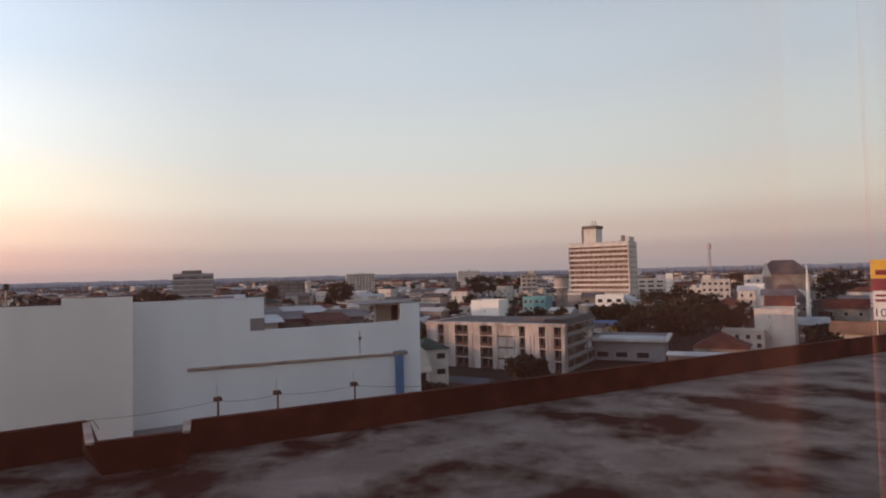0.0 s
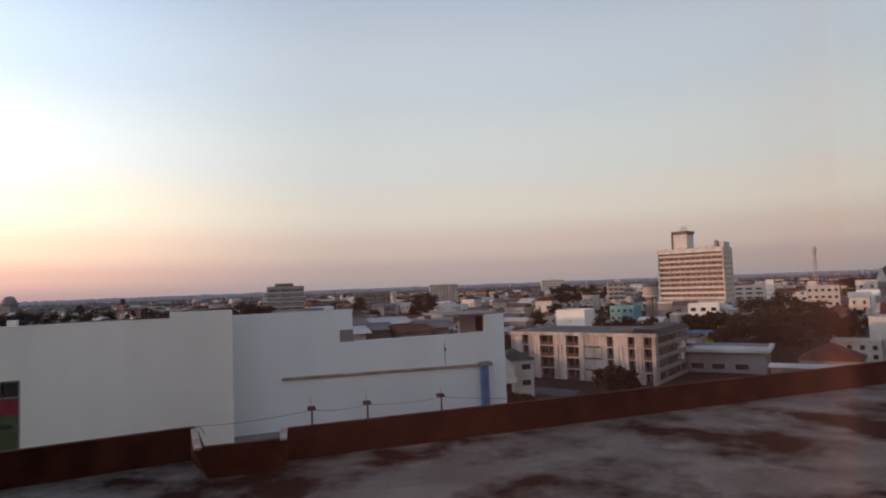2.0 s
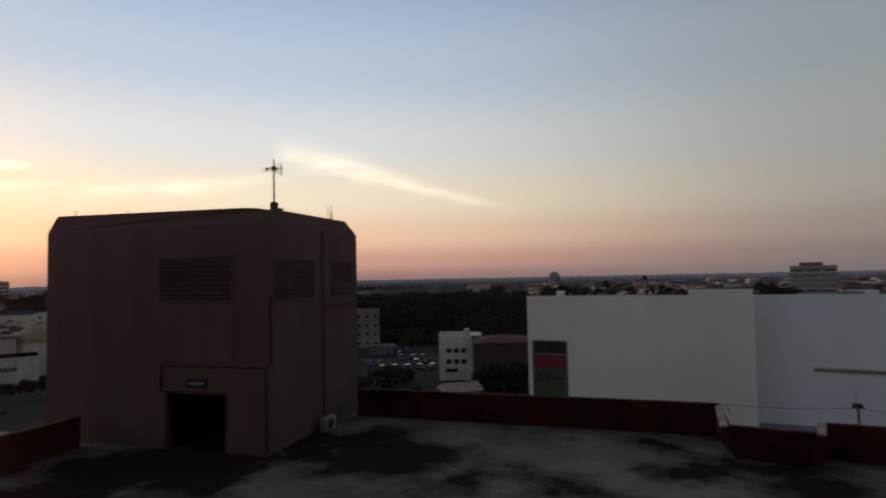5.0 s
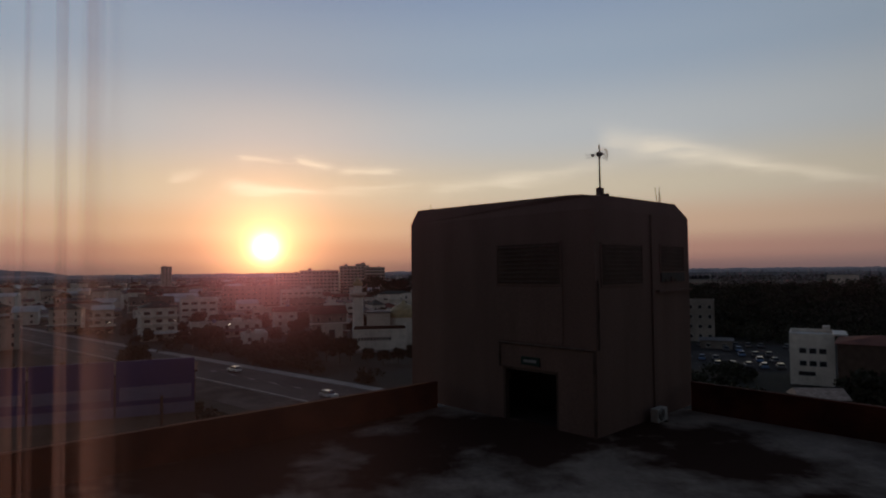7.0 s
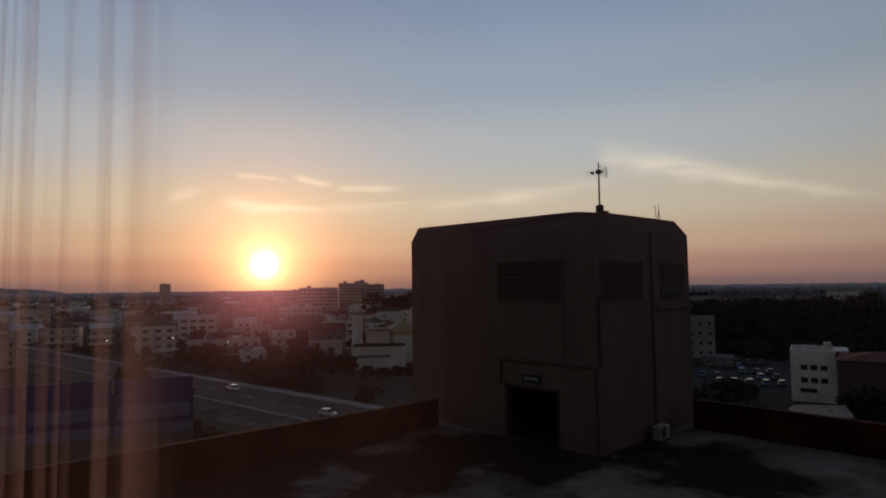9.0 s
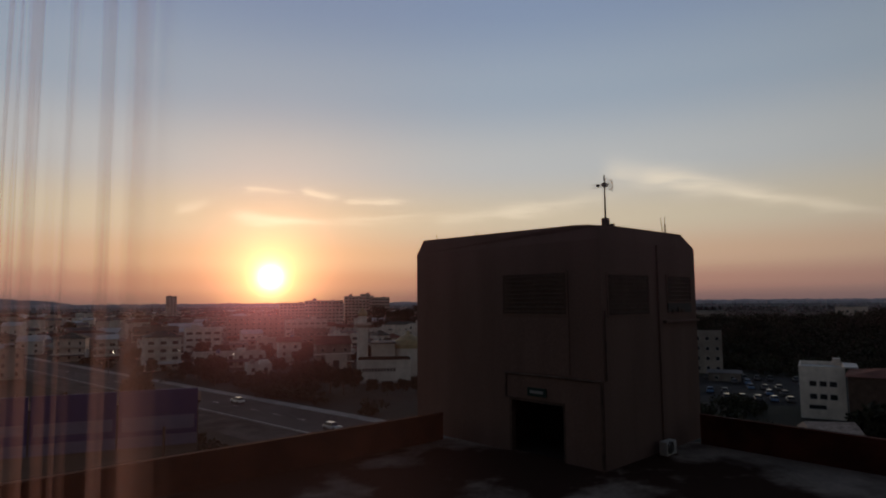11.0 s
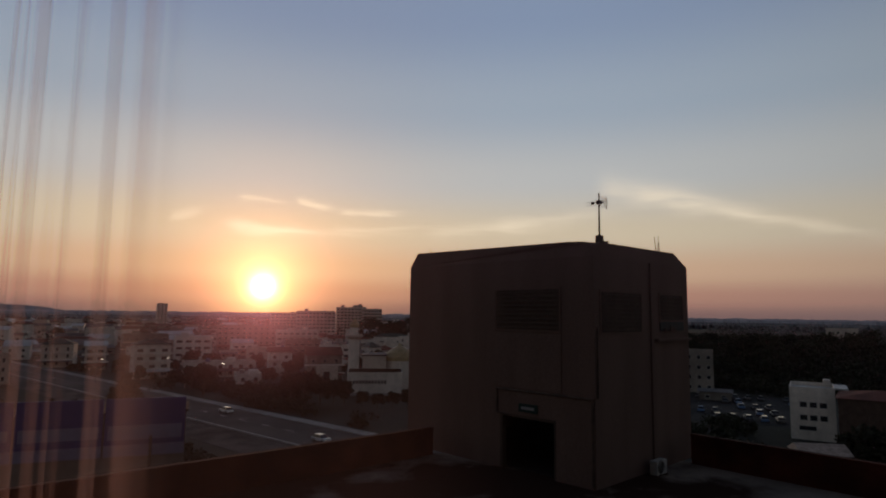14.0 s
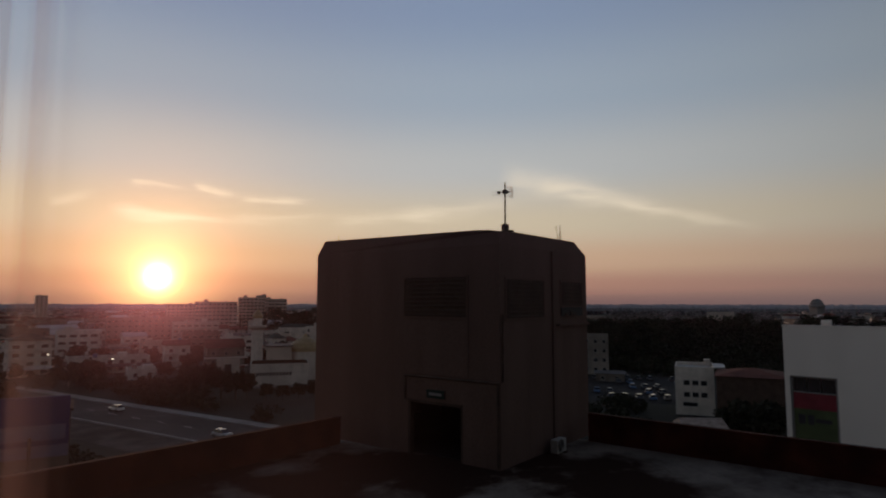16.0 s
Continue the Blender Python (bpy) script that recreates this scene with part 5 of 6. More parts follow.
p = placed(48.3, 140, 10)
building("hall", "dark brown hall with a dark red roof", p, 48, 13.5, 14.0, at_height(140, -6.1), M_LOUVRE, "hip", M_RTILE, 2, 3, rise=1.3, rows=[])
p = placed(61.4, 225, 9)
building("house", "weathered grey building beside dark trees", p, 60, 12.0, 10.0, at_height(225, -2.8), M_GREYW, "flat", M_LROOF, 4, 4)
p = placed(59.8, 205, 6)
building("canopy", "low grey canopy roof over parked vehicles", p, 60, 9.0, 6.0, 2.6, M_GREYW, "gable", M_GROOF, 1, 2, rise=0.7, category="canopy")
p = placed(50.5, 430, 10)
building("house", "distant pale building among the trees", p, 50, 16.0, 12.0, at_height(430, -0.7), M_CREAM, "flat", None, 5, 4)
dm = thing("domed_tower", Matrix.Translation(placed(43.4, 900, 10)), "distant dark tower with a rounded top", "tower")
part("shaft", boxes((-6, 6, -6, 6, 0, 22)), M_SHADE, dm)
part("dome", lathe(bmesh.new(), [(9.2, 21), (9.2, 23.5), (7.6, 24), (7.4, 27), (6.2, 27.4), (5.6, 29.6), (3.4, 31), (0.8, 31.6)], 16), M_SHADE, dm)

# mosque on the sun's side of the stair tower
mq = thing("mosque", Matrix.Translation(placed(89.9, 190, 18)) @ Matrix.Rotation(radians(90), 4, "Z"), "white mosque hall with a gilded dome", "mosque")
z5 = at_height(190, -5.4)
part("hall", boxes((-8.2, 8.2, 0, 12, 0, z5)), M_WHITE, mq)
part("cornice", boxes((-8.4, 8.4, -0.2, 12.2, z5 - 0.3, z5)), M_WHITE, mq)
for k in range(11):
    part("lettering", boxes((-6.7 + 0.95 * k, -6.0 + 0.95 * k, -0.04, 0.0, z5 - 3.5, z5 - 2.5)), M_BLACK, mq)
part("plinth", boxes((-8.3, 8.3, -0.12, 0.0, 0, 0.7)), M_SHADE, mq)
part("rear_hall", boxes((-4.2, 3.6, 14, 26, 0, z5 + 4.0)), M_CREAM, mq)
part("rear_roof", boxes((-4.5, 3.9, 13.7, 26.3, z5 + 4.0, z5 + 4.4)), M_GROOF, mq)
part("drum", lathe(bmesh.new(), [(5.3, 0), (5.3, z5 + 2.2)], 24, (8.2, 20)), M_WHITE, mq)
part("dome", lathe(bmesh.new(), [(5.5, z5 + 2.2), (5.3, z5 + 3.4), (4.4, z5 + 4.8), (2.8, z5 + 6.0), (0.9, z5 + 7.0), (0.12, z5 + 8.0)], 24, (8.2, 20)), M_GOLD, mq, "gilded onion dome")
mn = thing("minaret", Matrix.Translation(placed(91.9, 205, 4)), "slim white minaret with a balcony and a small dome", "minaret")
zt = at_height(205, -0.6)
part("shaft", lathe(bmesh.new(), [(1.9, 0), (1.8, zt - 7), (1.7, zt - 6.2)], 12), M_WHITE, mn)
part("gallery", lathe(bmesh.new(), [(1.8, zt - 6.4), (2.9, zt - 5.6), (2.9, zt - 4.9), (1.6, zt - 4.85)], 12), M_CREAM, mn)
part("lantern", lathe(bmesh.new(), [(1.35, zt - 4.9), (1.35, zt - 2.6)], 12), M_WHITE, mn)
part("dome", lathe(bmesh.new(), [(1.5, zt - 2.6), (1.7, zt - 1.9), (1.1, zt - 0.8), (0.1, zt + 0.3)], 12), M_GOLD, mn)
p = placed(94.3, 205, 6)
building("gate_house", "small cream gate house with an arched opening", p, 93, 7.0, 6.0, at_height(205, -5.0), M_CREAM, "flat", None, 1, 1, win=(2.2, 4.0))

# low building with painted hoardings beside the terrace
bl_a, bl_b = bearing(106.1, 70), bearing(124.0, 73.6)
bv = bl_a - bl_b
ZBL = EYE - 8.95
BLW = bv.length
blu = thing("hoarding_building", Matrix.Translation((bl_a + bl_b) / 2) @ Matrix.Rotation(math.atan2(bv.y, bv.x), 4, "Z"), "low building clad in violet-blue hoardings", "building")
part("wall", boxes((-BLW / 2, BLW / 2, 0, 6, 0, ZBL - 1.5)), M_GREYW, blu)
part("roof", boxes((-BLW / 2 - 0.2, BLW / 2 + 0.2, 0.1, 6.2, ZBL - 1.5, ZBL - 1.3)), M_DECK, blu)
for k in range(3):
    w = BLW / 3
    x = -BLW / 2 + w * k
    hd = part("hoarding", boxes((x + 0.1, x + w - 0.1, -0.25, -0.05, ZBL - 5.6, ZBL + 0.05)), M_ADBLUE, blu, "violet-blue printed hoarding")
    part("band", boxes((x + 0.4, x + w - 0.4, -0.27, -0.25, ZBL - 3.6 - 0.2 * k, ZBL - 2.6)), M_ADPALE, hd)
    part("band", boxes((x + 0.1, x + w - 0.1, -0.265, -0.25, ZBL - 5.6, ZBL - 4.5)), M_ADPALE, hd)
part("post", tube(bmesh.new(), (BLW / 2 - 3.2, -0.9, 0), (BLW / 2 - 3.2, -0.9, ZBL - 3.6), 0.14), M_RUST, blu)

# skyline under the sun
rng0 = random.Random(9)
for yaw, dist, el, w, d, lab in ((108.4, 900, 0.62, 13, 12, "distant slab tower block"), (7.8, 700, 0.08, 32, 14, "long pale distant block"), (-2.4, 820, 0.12, 30, 14, "long grey distant block"), (-8.0, 450, -0.3, 11, 12, "slim grey distant block"), (14.5, 520, -0.5, 30, 14, "long pale distant hall"), (98.2, 620, -0.02, 26, 14, "long distant building"),
                                 (95.4, 560, 0.16, 34, 14, "long distant flat-roofed building"), (92.4, 600, 0.55, 24, 16, "distant stepped building"), (91.6, 640, 0.75, 10, 12, "distant stair core"),
                                 (90.4, 620, 0.42, 22, 14, "distant flat-roofed building"), (100.9, 420, -1.2, 44, 14, "long pale block with floor bands"), (97.0, 400, -1.6, 26, 14, "long pale block with floor bands"),
                                 (96.5, 330, -2.5, 18, 12, "white apartment house"), (93.6, 300, -3.0, 14, 12, "white apartment house with balconies"), (99.4, 300, -3.2, 20, 12, "pale apartment house"),
                                 (103.5, 250, -4.4, 26, 12, "low pale flat-roofed building"), (105.8, 310, -2.2, 16, 12, "grey apartment house"), (109.5, 330, -2.0, 20, 12, "grey apartment house")):
    h = at_height(dist, el)
    building("city_block", lab + " in the haze", placed(yaw, dist, w * 0.6), yaw + 4, w, d, h, random.choice((M_WHITE, M_CREAM, M_GREYW)), "flat", None,
             None, None, False, win=rng0.choice(((2.4, 1.3), (1.6, 1.4), (3.0, 1.2))), group="city blocks", category="building", extra=rng0)


# ---- trees ----
def leaf_cloud(rng, blobs, leaves, size):
    """A crown of many small leaves scattered in uneven clumps."""
    verts, faces = [], []
    for c, r in blobs:
        v = rng.normal(size=(leaves, 3))
        v = v / np.linalg.norm(v, axis=1)[:, None] * (rng.random((leaves, 1)) ** 0.45) * r
        v[:, 2] *= 0.72
        for q in v + np.array(c):
            a, b = rng.normal(size=3), rng.normal(size=3)
            a /= np.linalg.norm(a)
            b -= a * a.dot(b)
            b /= np.linalg.norm(b)
            s = size * (0.6 + 0.8 * rng.random())
            i = len(verts)
            verts += [tuple(q - a * s), tuple(q + b * s * 0.55), tuple(q + a * s), tuple(q - b * s * 0.55)]
            faces.append((i, i + 1, i + 2, i + 3))
    me = bpy.data.meshes.new("crown")
    me.from_pydata(verts, [], faces)
    return me


def tree(seed, h, r, mat, label, leaves=55, size=0.5):
    rng = np.random.default_rng(seed)
    ob = thing("tree", Matrix.Identity(4), label, "tree", "trees of the town")
    bm = bmesh.new()
    tube(bm, (0, 0, -0.3), (0.2, 0.1, h * 0.42), h * 0.028, h * 0.018, 8)
    blobs = []
    for k in range(22):
        a, e = rng.random() * 6.28, rng.random()
        rad = r * (0.25 + 0.6 * rng.random()) * (1.0 if e < 0.6 else 0.7)
        z = h * (0.42 + 0.5 * e)
        c = (rad * math.cos(a), rad * math.sin(a), z)
        blobs.append((c, r * (0.26 + 0.2 * rng.random())))
        if k < 9:
            tube(bm, (0.1, 0.05, h * (0.25 + 0.15 * rng.random())), c, h * 0.011, h * 0.003, 5)
    part("trunk", bm, M_BARK, ob)
    me = leaf_cloud(rng, blobs, leaves, size)
    me.materials.append(mat)
    part("crown", me, None, ob)
    return ob


KINDS = [tree(11, 12, 5.0, M_LEAF, "broad dark green tree with an uneven crown"), tree(12, 16, 6.0, M_LEAF, "tall dark green tree with an uneven crown"),
         tree(13, 9, 4.2, M_LEAFB, "small brownish tree with a loose crown"), tree(14, 19, 7.0, M_LEAF, "very tall dark tree with a wide crown"),
         tree(15, 7, 3.6, M_LEAF, "low round bushy dark green tree")]
used = set()


def plant(k, p, turn, scale):
    m = Matrix.Translation(p) @ Matrix.Rotation(turn, 4, "Z") @ Matrix.Scale(scale, 4)
    if k not in used:
        used.add(k)
        KINDS[k].matrix_basis = m
        return KINDS[k]
    src = KINDS[k]
    made = copy_thing(src, Matrix.Identity(4))
    made.matrix_basis = m
    return made


rng = random.Random(5)


def clear(p, r):
    return all((p.x - x) ** 2 + (p.y - y) ** 2 > (r + q) ** 2 for x, y, q in TAKEN)


def road_gap(p):
    q = road_m.inverted() @ p
    return abs(q.y) > 14 or q.x > 150


# single trees that stand out
for yaw, dist, k, sc in ((-7.5, 138, 4, 0.86), (-8.7, 137, 4, 0.74), (-6.4, 139, 4, 0.76), (-7.0, 134, 4, 0.78), (-8.1, 133, 4, 0.8), (0.6, 104, 4, 0.85), (1.9, 106, 4, 0.9), (-0.9, 107, 4, 0.6), (-10.6, 225, 0, 1.0), (-6.6, 232, 1, 0.7),
                         (-19.5, 225, 0, 1.1), (-21.0, 210, 1, 0.95), (-22.5, 230, 1, 1.0), (-20.2, 240, 3, 0.9), (-23.8, 250, 0, 1.2), (-18.2, 235, 0, 1.0), (-19.0, 205, 1, 0.8), (-20.4, 200, 0, 1.1), (-21.8, 196, 0, 1.0), (-22.9, 205, 1, 0.85), (-18.6, 250, 3, 0.85), (-21.4, 255, 3, 0.95), (-17.4, 240, 0, 0.9), (-24.4, 228, 0, 1.0), (-9.2, 215, 4, 1.0), (-11.6, 214, 4, 1.1), (-12.5, 222, 0, 0.7), (-2.2, 215, 4, 1.2), (2.6, 150, 0, 0.8), (3.1, 165, 1, 0.65), (2.4, 176, 0, 0.9), (-31.8, 160, 4, 1.4), (88.2, 165, 4, 0.6), (89.6, 164, 4, 0.55), (91.0, 166, 4, 0.6), (92.6, 172, 4, 0.9), (86.9, 164, 4, 0.7), (93.6, 168, 4, 1.0), (94.8, 172, 0, 0.7), (96.2, 176, 4, 1.2), (97.4, 172, 0, 0.8), (-14.3, 246, 4, 1.5), (-15.2, 243, 4, 1.4), (-16.2, 246, 4, 1.6), (-17.0, 226, 0, 0.8), (-16.4, 214, 0, 0.75), (-25.6, 232, 0, 0.85), (-26.3, 246, 1, 0.75), (-31.9, 235, 1, 0.6), (-32.7, 230, 0, 0.6), (-32.0, 205, 4, 1.1), (-31.2, 196, 4, 1.1), (-33.0, 420, 3, 1.1), (-32.2, 430, 1, 1.2), (-34.0, 440, 3, 1.1), (-25.6, 480, 3, 1.1), (-26.4, 500, 1, 1.2),
                         (49.2, 118, 4, 1.15), (50.2, 122, 4, 0.9), (47.2, 116, 4, 1.2), (-4.2, 520, 3, 1.1), (-3.0, 540, 3, 1.0), (-5.2, 560, 1, 1.2), (25.0, 330, 3, 1.0), (26.2, 345, 1, 1.2), (24.0, 350, 1, 1.1), (25.6, 325, 3, 1.05), (24.6, 338, 0, 1.5), (26.9, 350, 3, 0.9),
                         (38.2, 380, 3, 1.05), (39.4, 390, 3, 0.95), (40.6, 376, 1, 1.15), (41.8, 385, 3, 1.0), (42.6, 392, 1, 1.2), (43.9, 380, 3, 1.05), (36.8, 400, 1, 1.1), (34.6, 380, 3, 1.0), (33.4, 372, 1, 1.1), (32.6, 386, 0, 1.4),
                         (9.6, 420, 3, 1.1), (9.0, 430, 3, 1.0), (10.2, 425, 1, 1.2), (-3.6, 500, 3, 1.2), (-2.6, 510, 3, 1.1), (-6.0, 540, 3, 1.1), (-7.2, 560, 1, 1.2), (-9.0, 235, 0, 0.95), (-7.6, 228, 0, 0.9)):
    p = bearing(yaw, dist)
    plant(k, p, rng.random() * 6, sc)
    TAKEN.append((p.x, p.y, 3))
# the dark wood behind the car park
n = 0
while n < 112:
    yaw, dist = rng.uniform(43.0, 66.0), rng.uniform(248, 420)
    p = bearing(yaw, dist)
    if clear(p, 2):
        plant(rng.choice((1, 1, 3, 0, 0)) if dist > 268 else 4, p, rng.random() * 6, rng.uniform(0.8, 1.12) * (0.75 + 0.25 * min(1, (dist - 240) / 80)))
        n += 1
# its closed canopy between the single trees
canopy, rc = [], np.random.default_rng(21)
for k in range(920):
    yaw = rng.uniform(40.0, 64.5)
    dist = 252 + 185 * rng.random()
    p = bearing(yaw, dist)
    if not clear(p, 1):
        continue
    deep = (dist - 252) / 185
    top = (9.0 + 8.5 * deep ** 0.7) * (0.86 + 0.2 * noise.noise((yaw * 0.8, dist * 0.02, 1.7)) + 0.12 * rng.random()) * (0.72 if yaw < 48.5 else 1.0)
    canopy.append(((p.x, p.y, top - 2.6), rng.uniform(2.6, 4.4)))
    canopy.append(((p.x + rng.uniform(-3, 3), p.y + rng.uniform(-3, 3), top * rng.uniform(0.25, 0.55)), rng.uniform(3.0, 4.6)))
me = leaf_cloud(rc, canopy, 46, 0.62)
me.materials.append(M_LEAF)
tagged(new("wood", me), "closed dark canopy of the wood behind the car park", "wood", "", "stuff")
# beside the road and round the mosque
TAKEN += [(bearing(y, d).x, bearing(y, d).y, 8) for y in (87.5, 89.5, 91.5) for d in (150, 165, 178)]
n = 0
while n < 38:
    yaw, dist = rng.uniform(86, 112), rng.uniform(140, 300)
    p = bearing(yaw, dist)
    if clear(p, 4) and road_gap(p):
        plant(rng.choice((0, 2, 4, 4, 2)), p, rng.random() * 6, rng.uniform(0.7, 1.1))
        TAKEN.append((p.x, p.y, 3))
        n += 1
for k in range(22):
    p = bearing(rng.uniform(84, 91.3), rng.uniform(420, 520))
    plant(rng.choice((1, 3)), p, rng.random() * 6, rng.uniform(0.95, 1.2))

# ---- low shops and sheds, close together behind the white building and by the car park ----
n = tries = 0
while n < 84 and tries < 5000:
    tries += 1
    zone = rng.random()
    yaw, dist = (rng.uniform(2, 22), rng.uniform(140, 380)) if zone < 0.74 else (rng.uniform(-14, 2), rng.uniform(195, 330))
    p = bearing(yaw, dist)
    w, d = rng.uniform(6, 13), rng.uniform(6, 10)
    if not clear(p, max(w, d) * 0.5):
        continue
    h = rng.uniform(3.0, 8.5)
    rf, rl = rng.choice(((M_GROOF, "grey sheet"), (M_LROOF, "pale sheet"), (M_RTILE, "rusty red"), (M_GROOF, "dark grey sheet")))
    wl, wn = rng.choice(((M_GREYW, "weathered"), (M_CREAM, "cream"), (M_WHITE, "white")))
    building("shop_house", "low %s shop house with a %s roof" % (wn, rl), p, rng.choice((-30, -30, 60, 15)), w, d, h, wl, "gable", rf, None, None, False,
             rise=rng.uniform(0.8, 1.8), win=(2.0, 1.2), group="low shop houses", extra=rng)
    TAKEN.append((p.x, p.y, max(w, d) * 0.45))
    n += 1

# undergrowth: before the wood, on both sides of the road, round the car park
bushes = []
rb = np.random.default_rng(8)
for k in range(460):
    if k >= 380:
        p = road_m @ Vector((rng.uniform(-90, 70), rng.uniform(12, 34), 0))
    elif k >= 230:
        p = bearing(rng.uniform(84, 103), rng.uniform(126, 205))
        if not road_gap(p):
            continue
    elif k < 80:
        p = bearing(rng.uniform(43, 67), rng.uniform(228, 262))
    elif k < 130:
        p = road_m @ Vector((rng.uniform(-170, 45), rng.uniform(13, 40), 0))
    elif k < 175:
        p = road_m @ Vector((rng.uniform(-60, 60), rng.uniform(-44, -21), 0))
    else:
        p = bearing(rng.uniform(46, 62), rng.uniform(112, 160))
    if clear(p, 2.5):
        sc = rng.uniform(1.6, 2.8) if k < 80 else rng.uniform(0.8, 1.7)
        for j in range(5):
            bushes.append(((p.x + rng.uniform(-2, 2) * sc, p.y + rng.uniform(-2, 2) * sc, rng.uniform(0.5, 1.6) * sc), sc * rng.uniform(0.8, 1.3)))
bush_me = leaf_cloud(rb, bushes, 42, 0.42)
bush_me.materials.append(M_LEAF)
tagged(new("undergrowth", bush_me), "dark straggling bushes and scrub by the road", "bushes", "", "stuff")

# ---- houses between them ----
WALLS = ((M_WHITE, "white"), (M_WHITE, "white"), (M_WHITE, "white"), (M_CREAM, "cream"), (M_GREYW, "weathered grey"))
ROOFS = (("gable", M_RTILE, "red tile gable roof"), ("hip", M_RTILE, "dark red hipped roof"), ("gable", M_GROOF, "grey sheet roof"), ("flat", M_CONC, "flat concrete roof"),
         ("flat", M_LROOF, "flat pale roof"), ("gable", M_LROOF, "pale sheet roof"), ("hip", M_GREEN, "green roof"), ("gable", M_GROOF, "rusty grey roof"))
n = tries = 0
while n < HOUSES and tries < 20000:
    tries += 1
    yaw = rng.choice((rng.uniform(-42, 22), rng.uniform(-42, 22), rng.uniform(-20, 46), rng.uniform(86, 124), rng.uniform(86, 124)))
    near = 175 if yaw < 22 else (430 if yaw < 50 else 215)
    dist = near + (600 - near) * rng.random() ** 1.15
    w, d = rng.choice((rng.uniform(7, 13), rng.uniform(10, 26))), rng.uniform(8, 13)
    p = bearing(yaw, dist)
    if not clear(p, max(w, d) * 0.62) or not road_gap(p):
        continue
    st = rng.choice((1, 1, 2, 2, 2, 3, 3, 4))
    h = min(st * rng.uniform(2.8, 3.2) + 0.6, EYE - dist * 0.012)
    wall, wn = rng.choice(WALLS)
    roof, rm, rn = rng.choice(ROOFS)
    if dist > 520:
        st = min(st, 3)
    ang = rng.choice((-30, -30, 60, -20, 10)) if yaw < 50 else yaw + rng.uniform(-25, 25)
    building("house", "%s town house with a %s" % (wn, rn), p, ang, w, d, max(h, 3.4), wall, roof, rm, group="houses of the town", sides=dist < 330, extra=rng, win=rng.choice(((1.3, 1.4), (2.2, 1.3), (1.0, 1.6), (2.8, 1.2))),
             cols=max(2, int(w / 3.8)) if dist < 380 else 2, storeys=None if dist < 380 else min(2, st))
    TAKEN.append((p.x, p.y, max(w, d) * 0.6))
    n += 1
n = 0
while n < 80:
    yaw = rng.choice((rng.uniform(-42, 46), rng.uniform(-42, 46), rng.uniform(86, 124)))
    near = 190 if yaw < 22 else 330
    dist = near + (1000 - near) * rng.random() ** 1.2
    p = bearing(yaw, dist)
    n += 1
    if clear(p, 1) and road_gap(p):
        plant(rng.choice((0, 0, 2, 4, 1)), p, rng.random() * 6, rng.uniform(0.7, 1.15))


# ---- vehicles ----
def car(paint, label):
    ob = thing("car", Matrix.Identity(4), label, "car", "parked cars")
    bm = bmesh.new()
    prism(bm, [(-2.1, -0.85), (2.1, -0.85), (2.1, 0.85), (-2.1, 0.85)], 0.3, 0.85, [(-2.05, -0.82), (2.0, -0.82), (2.0, 0.82), (-2.05, 0.82)])
    bevel(bm, 0.08, 2)
    part("body", bm, paint, ob)
    bm = bmesh.new()
    prism(bm, [(-1.7, -0.76), (1.1, -0.76), (1.1, 0.76), (-1.7, 0.76)], 0.84, 1.38, [(-1.35, -0.62), (0.4, -0.62), (0.4, 0.62), (-1.35, 0.62)])
    part("windows", bm, M_PANE, ob)
    part("roof", bevel(boxes((-1.36, 0.42, -0.63, 0.63, 1.375, 1.44)), 0.02), paint, ob)
    for x in (-1.3, 1.3):
        for y in (-0.8, 0.8):
            wh = part("wheel", tube(bmesh.new(), (x, y - 0.1, 0.32), (x, y + 0.1, 0.32), 0.32, n=14), M_RUBBER, ob)
            part("rim", tube(bmesh.new(), (x, y - 0.11, 0.32), (x, y + 0.11, 0.32), 0.19, n=10), M_STEEL, wh)
    for y in (-0.6, 0.6):
        part("headlight", boxes((2.0, 2.1, y - 0.16, y + 0.16, 0.6, 0.75)), M_ADWHITE, ob)
    return ob


CARS = [car(pt, lab) for pt, lab in zip(CAR_PAINT, ("white car parked on asphalt", "silver grey car parked on asphalt", "black car parked on asphalt", "dark red car parked on asphalt", "blue car parked on asphalt"))]
first = set()


def park(k, p, ang):
    m = Matrix.Translation(p) @ Matrix.Rotation(ang, 4, "Z")
    if k not in first:
        first.add(k)
        CARS[k].matrix_basis = m
    else:
        copy_thing(CARS[k], m)


lot_m = Matrix.Translation(bearing(58.0, 190)) @ Matrix.Rotation(radians(62), 4, "Z")
bm = boxes((-20, 22, -26, 30, 0.0, 0.04))
ob = structure("car_park", bm, M_LOT, "asphalt car park with parked cars", "car park")
ob.matrix_basis = lot_m
for r in range(5):
    for c in range(11):
        if rng.random() < 0.55:
            k = rng.choice((1, 2, 2, 2, 2, 3, 4, 4))
            park(k, lot_m @ Vector((-17 + 3.5 * c, -20 + 10.5 * r + rng.uniform(-0.4, 0.4), 0.04)), radians(62 + 90) + rng.uniform(-0.06, 0.06))
for sx_, sy_, k, a in ((20.0, -2.2, 1, 0), (-24.0, 3.0, 0, math.pi), (-70.0, -2.4, 2, 0)):
    park(k, road_m @ Vector((sx_, sy_, 0.06)), math.atan2(road_dir.y, road_dir.x) + a)


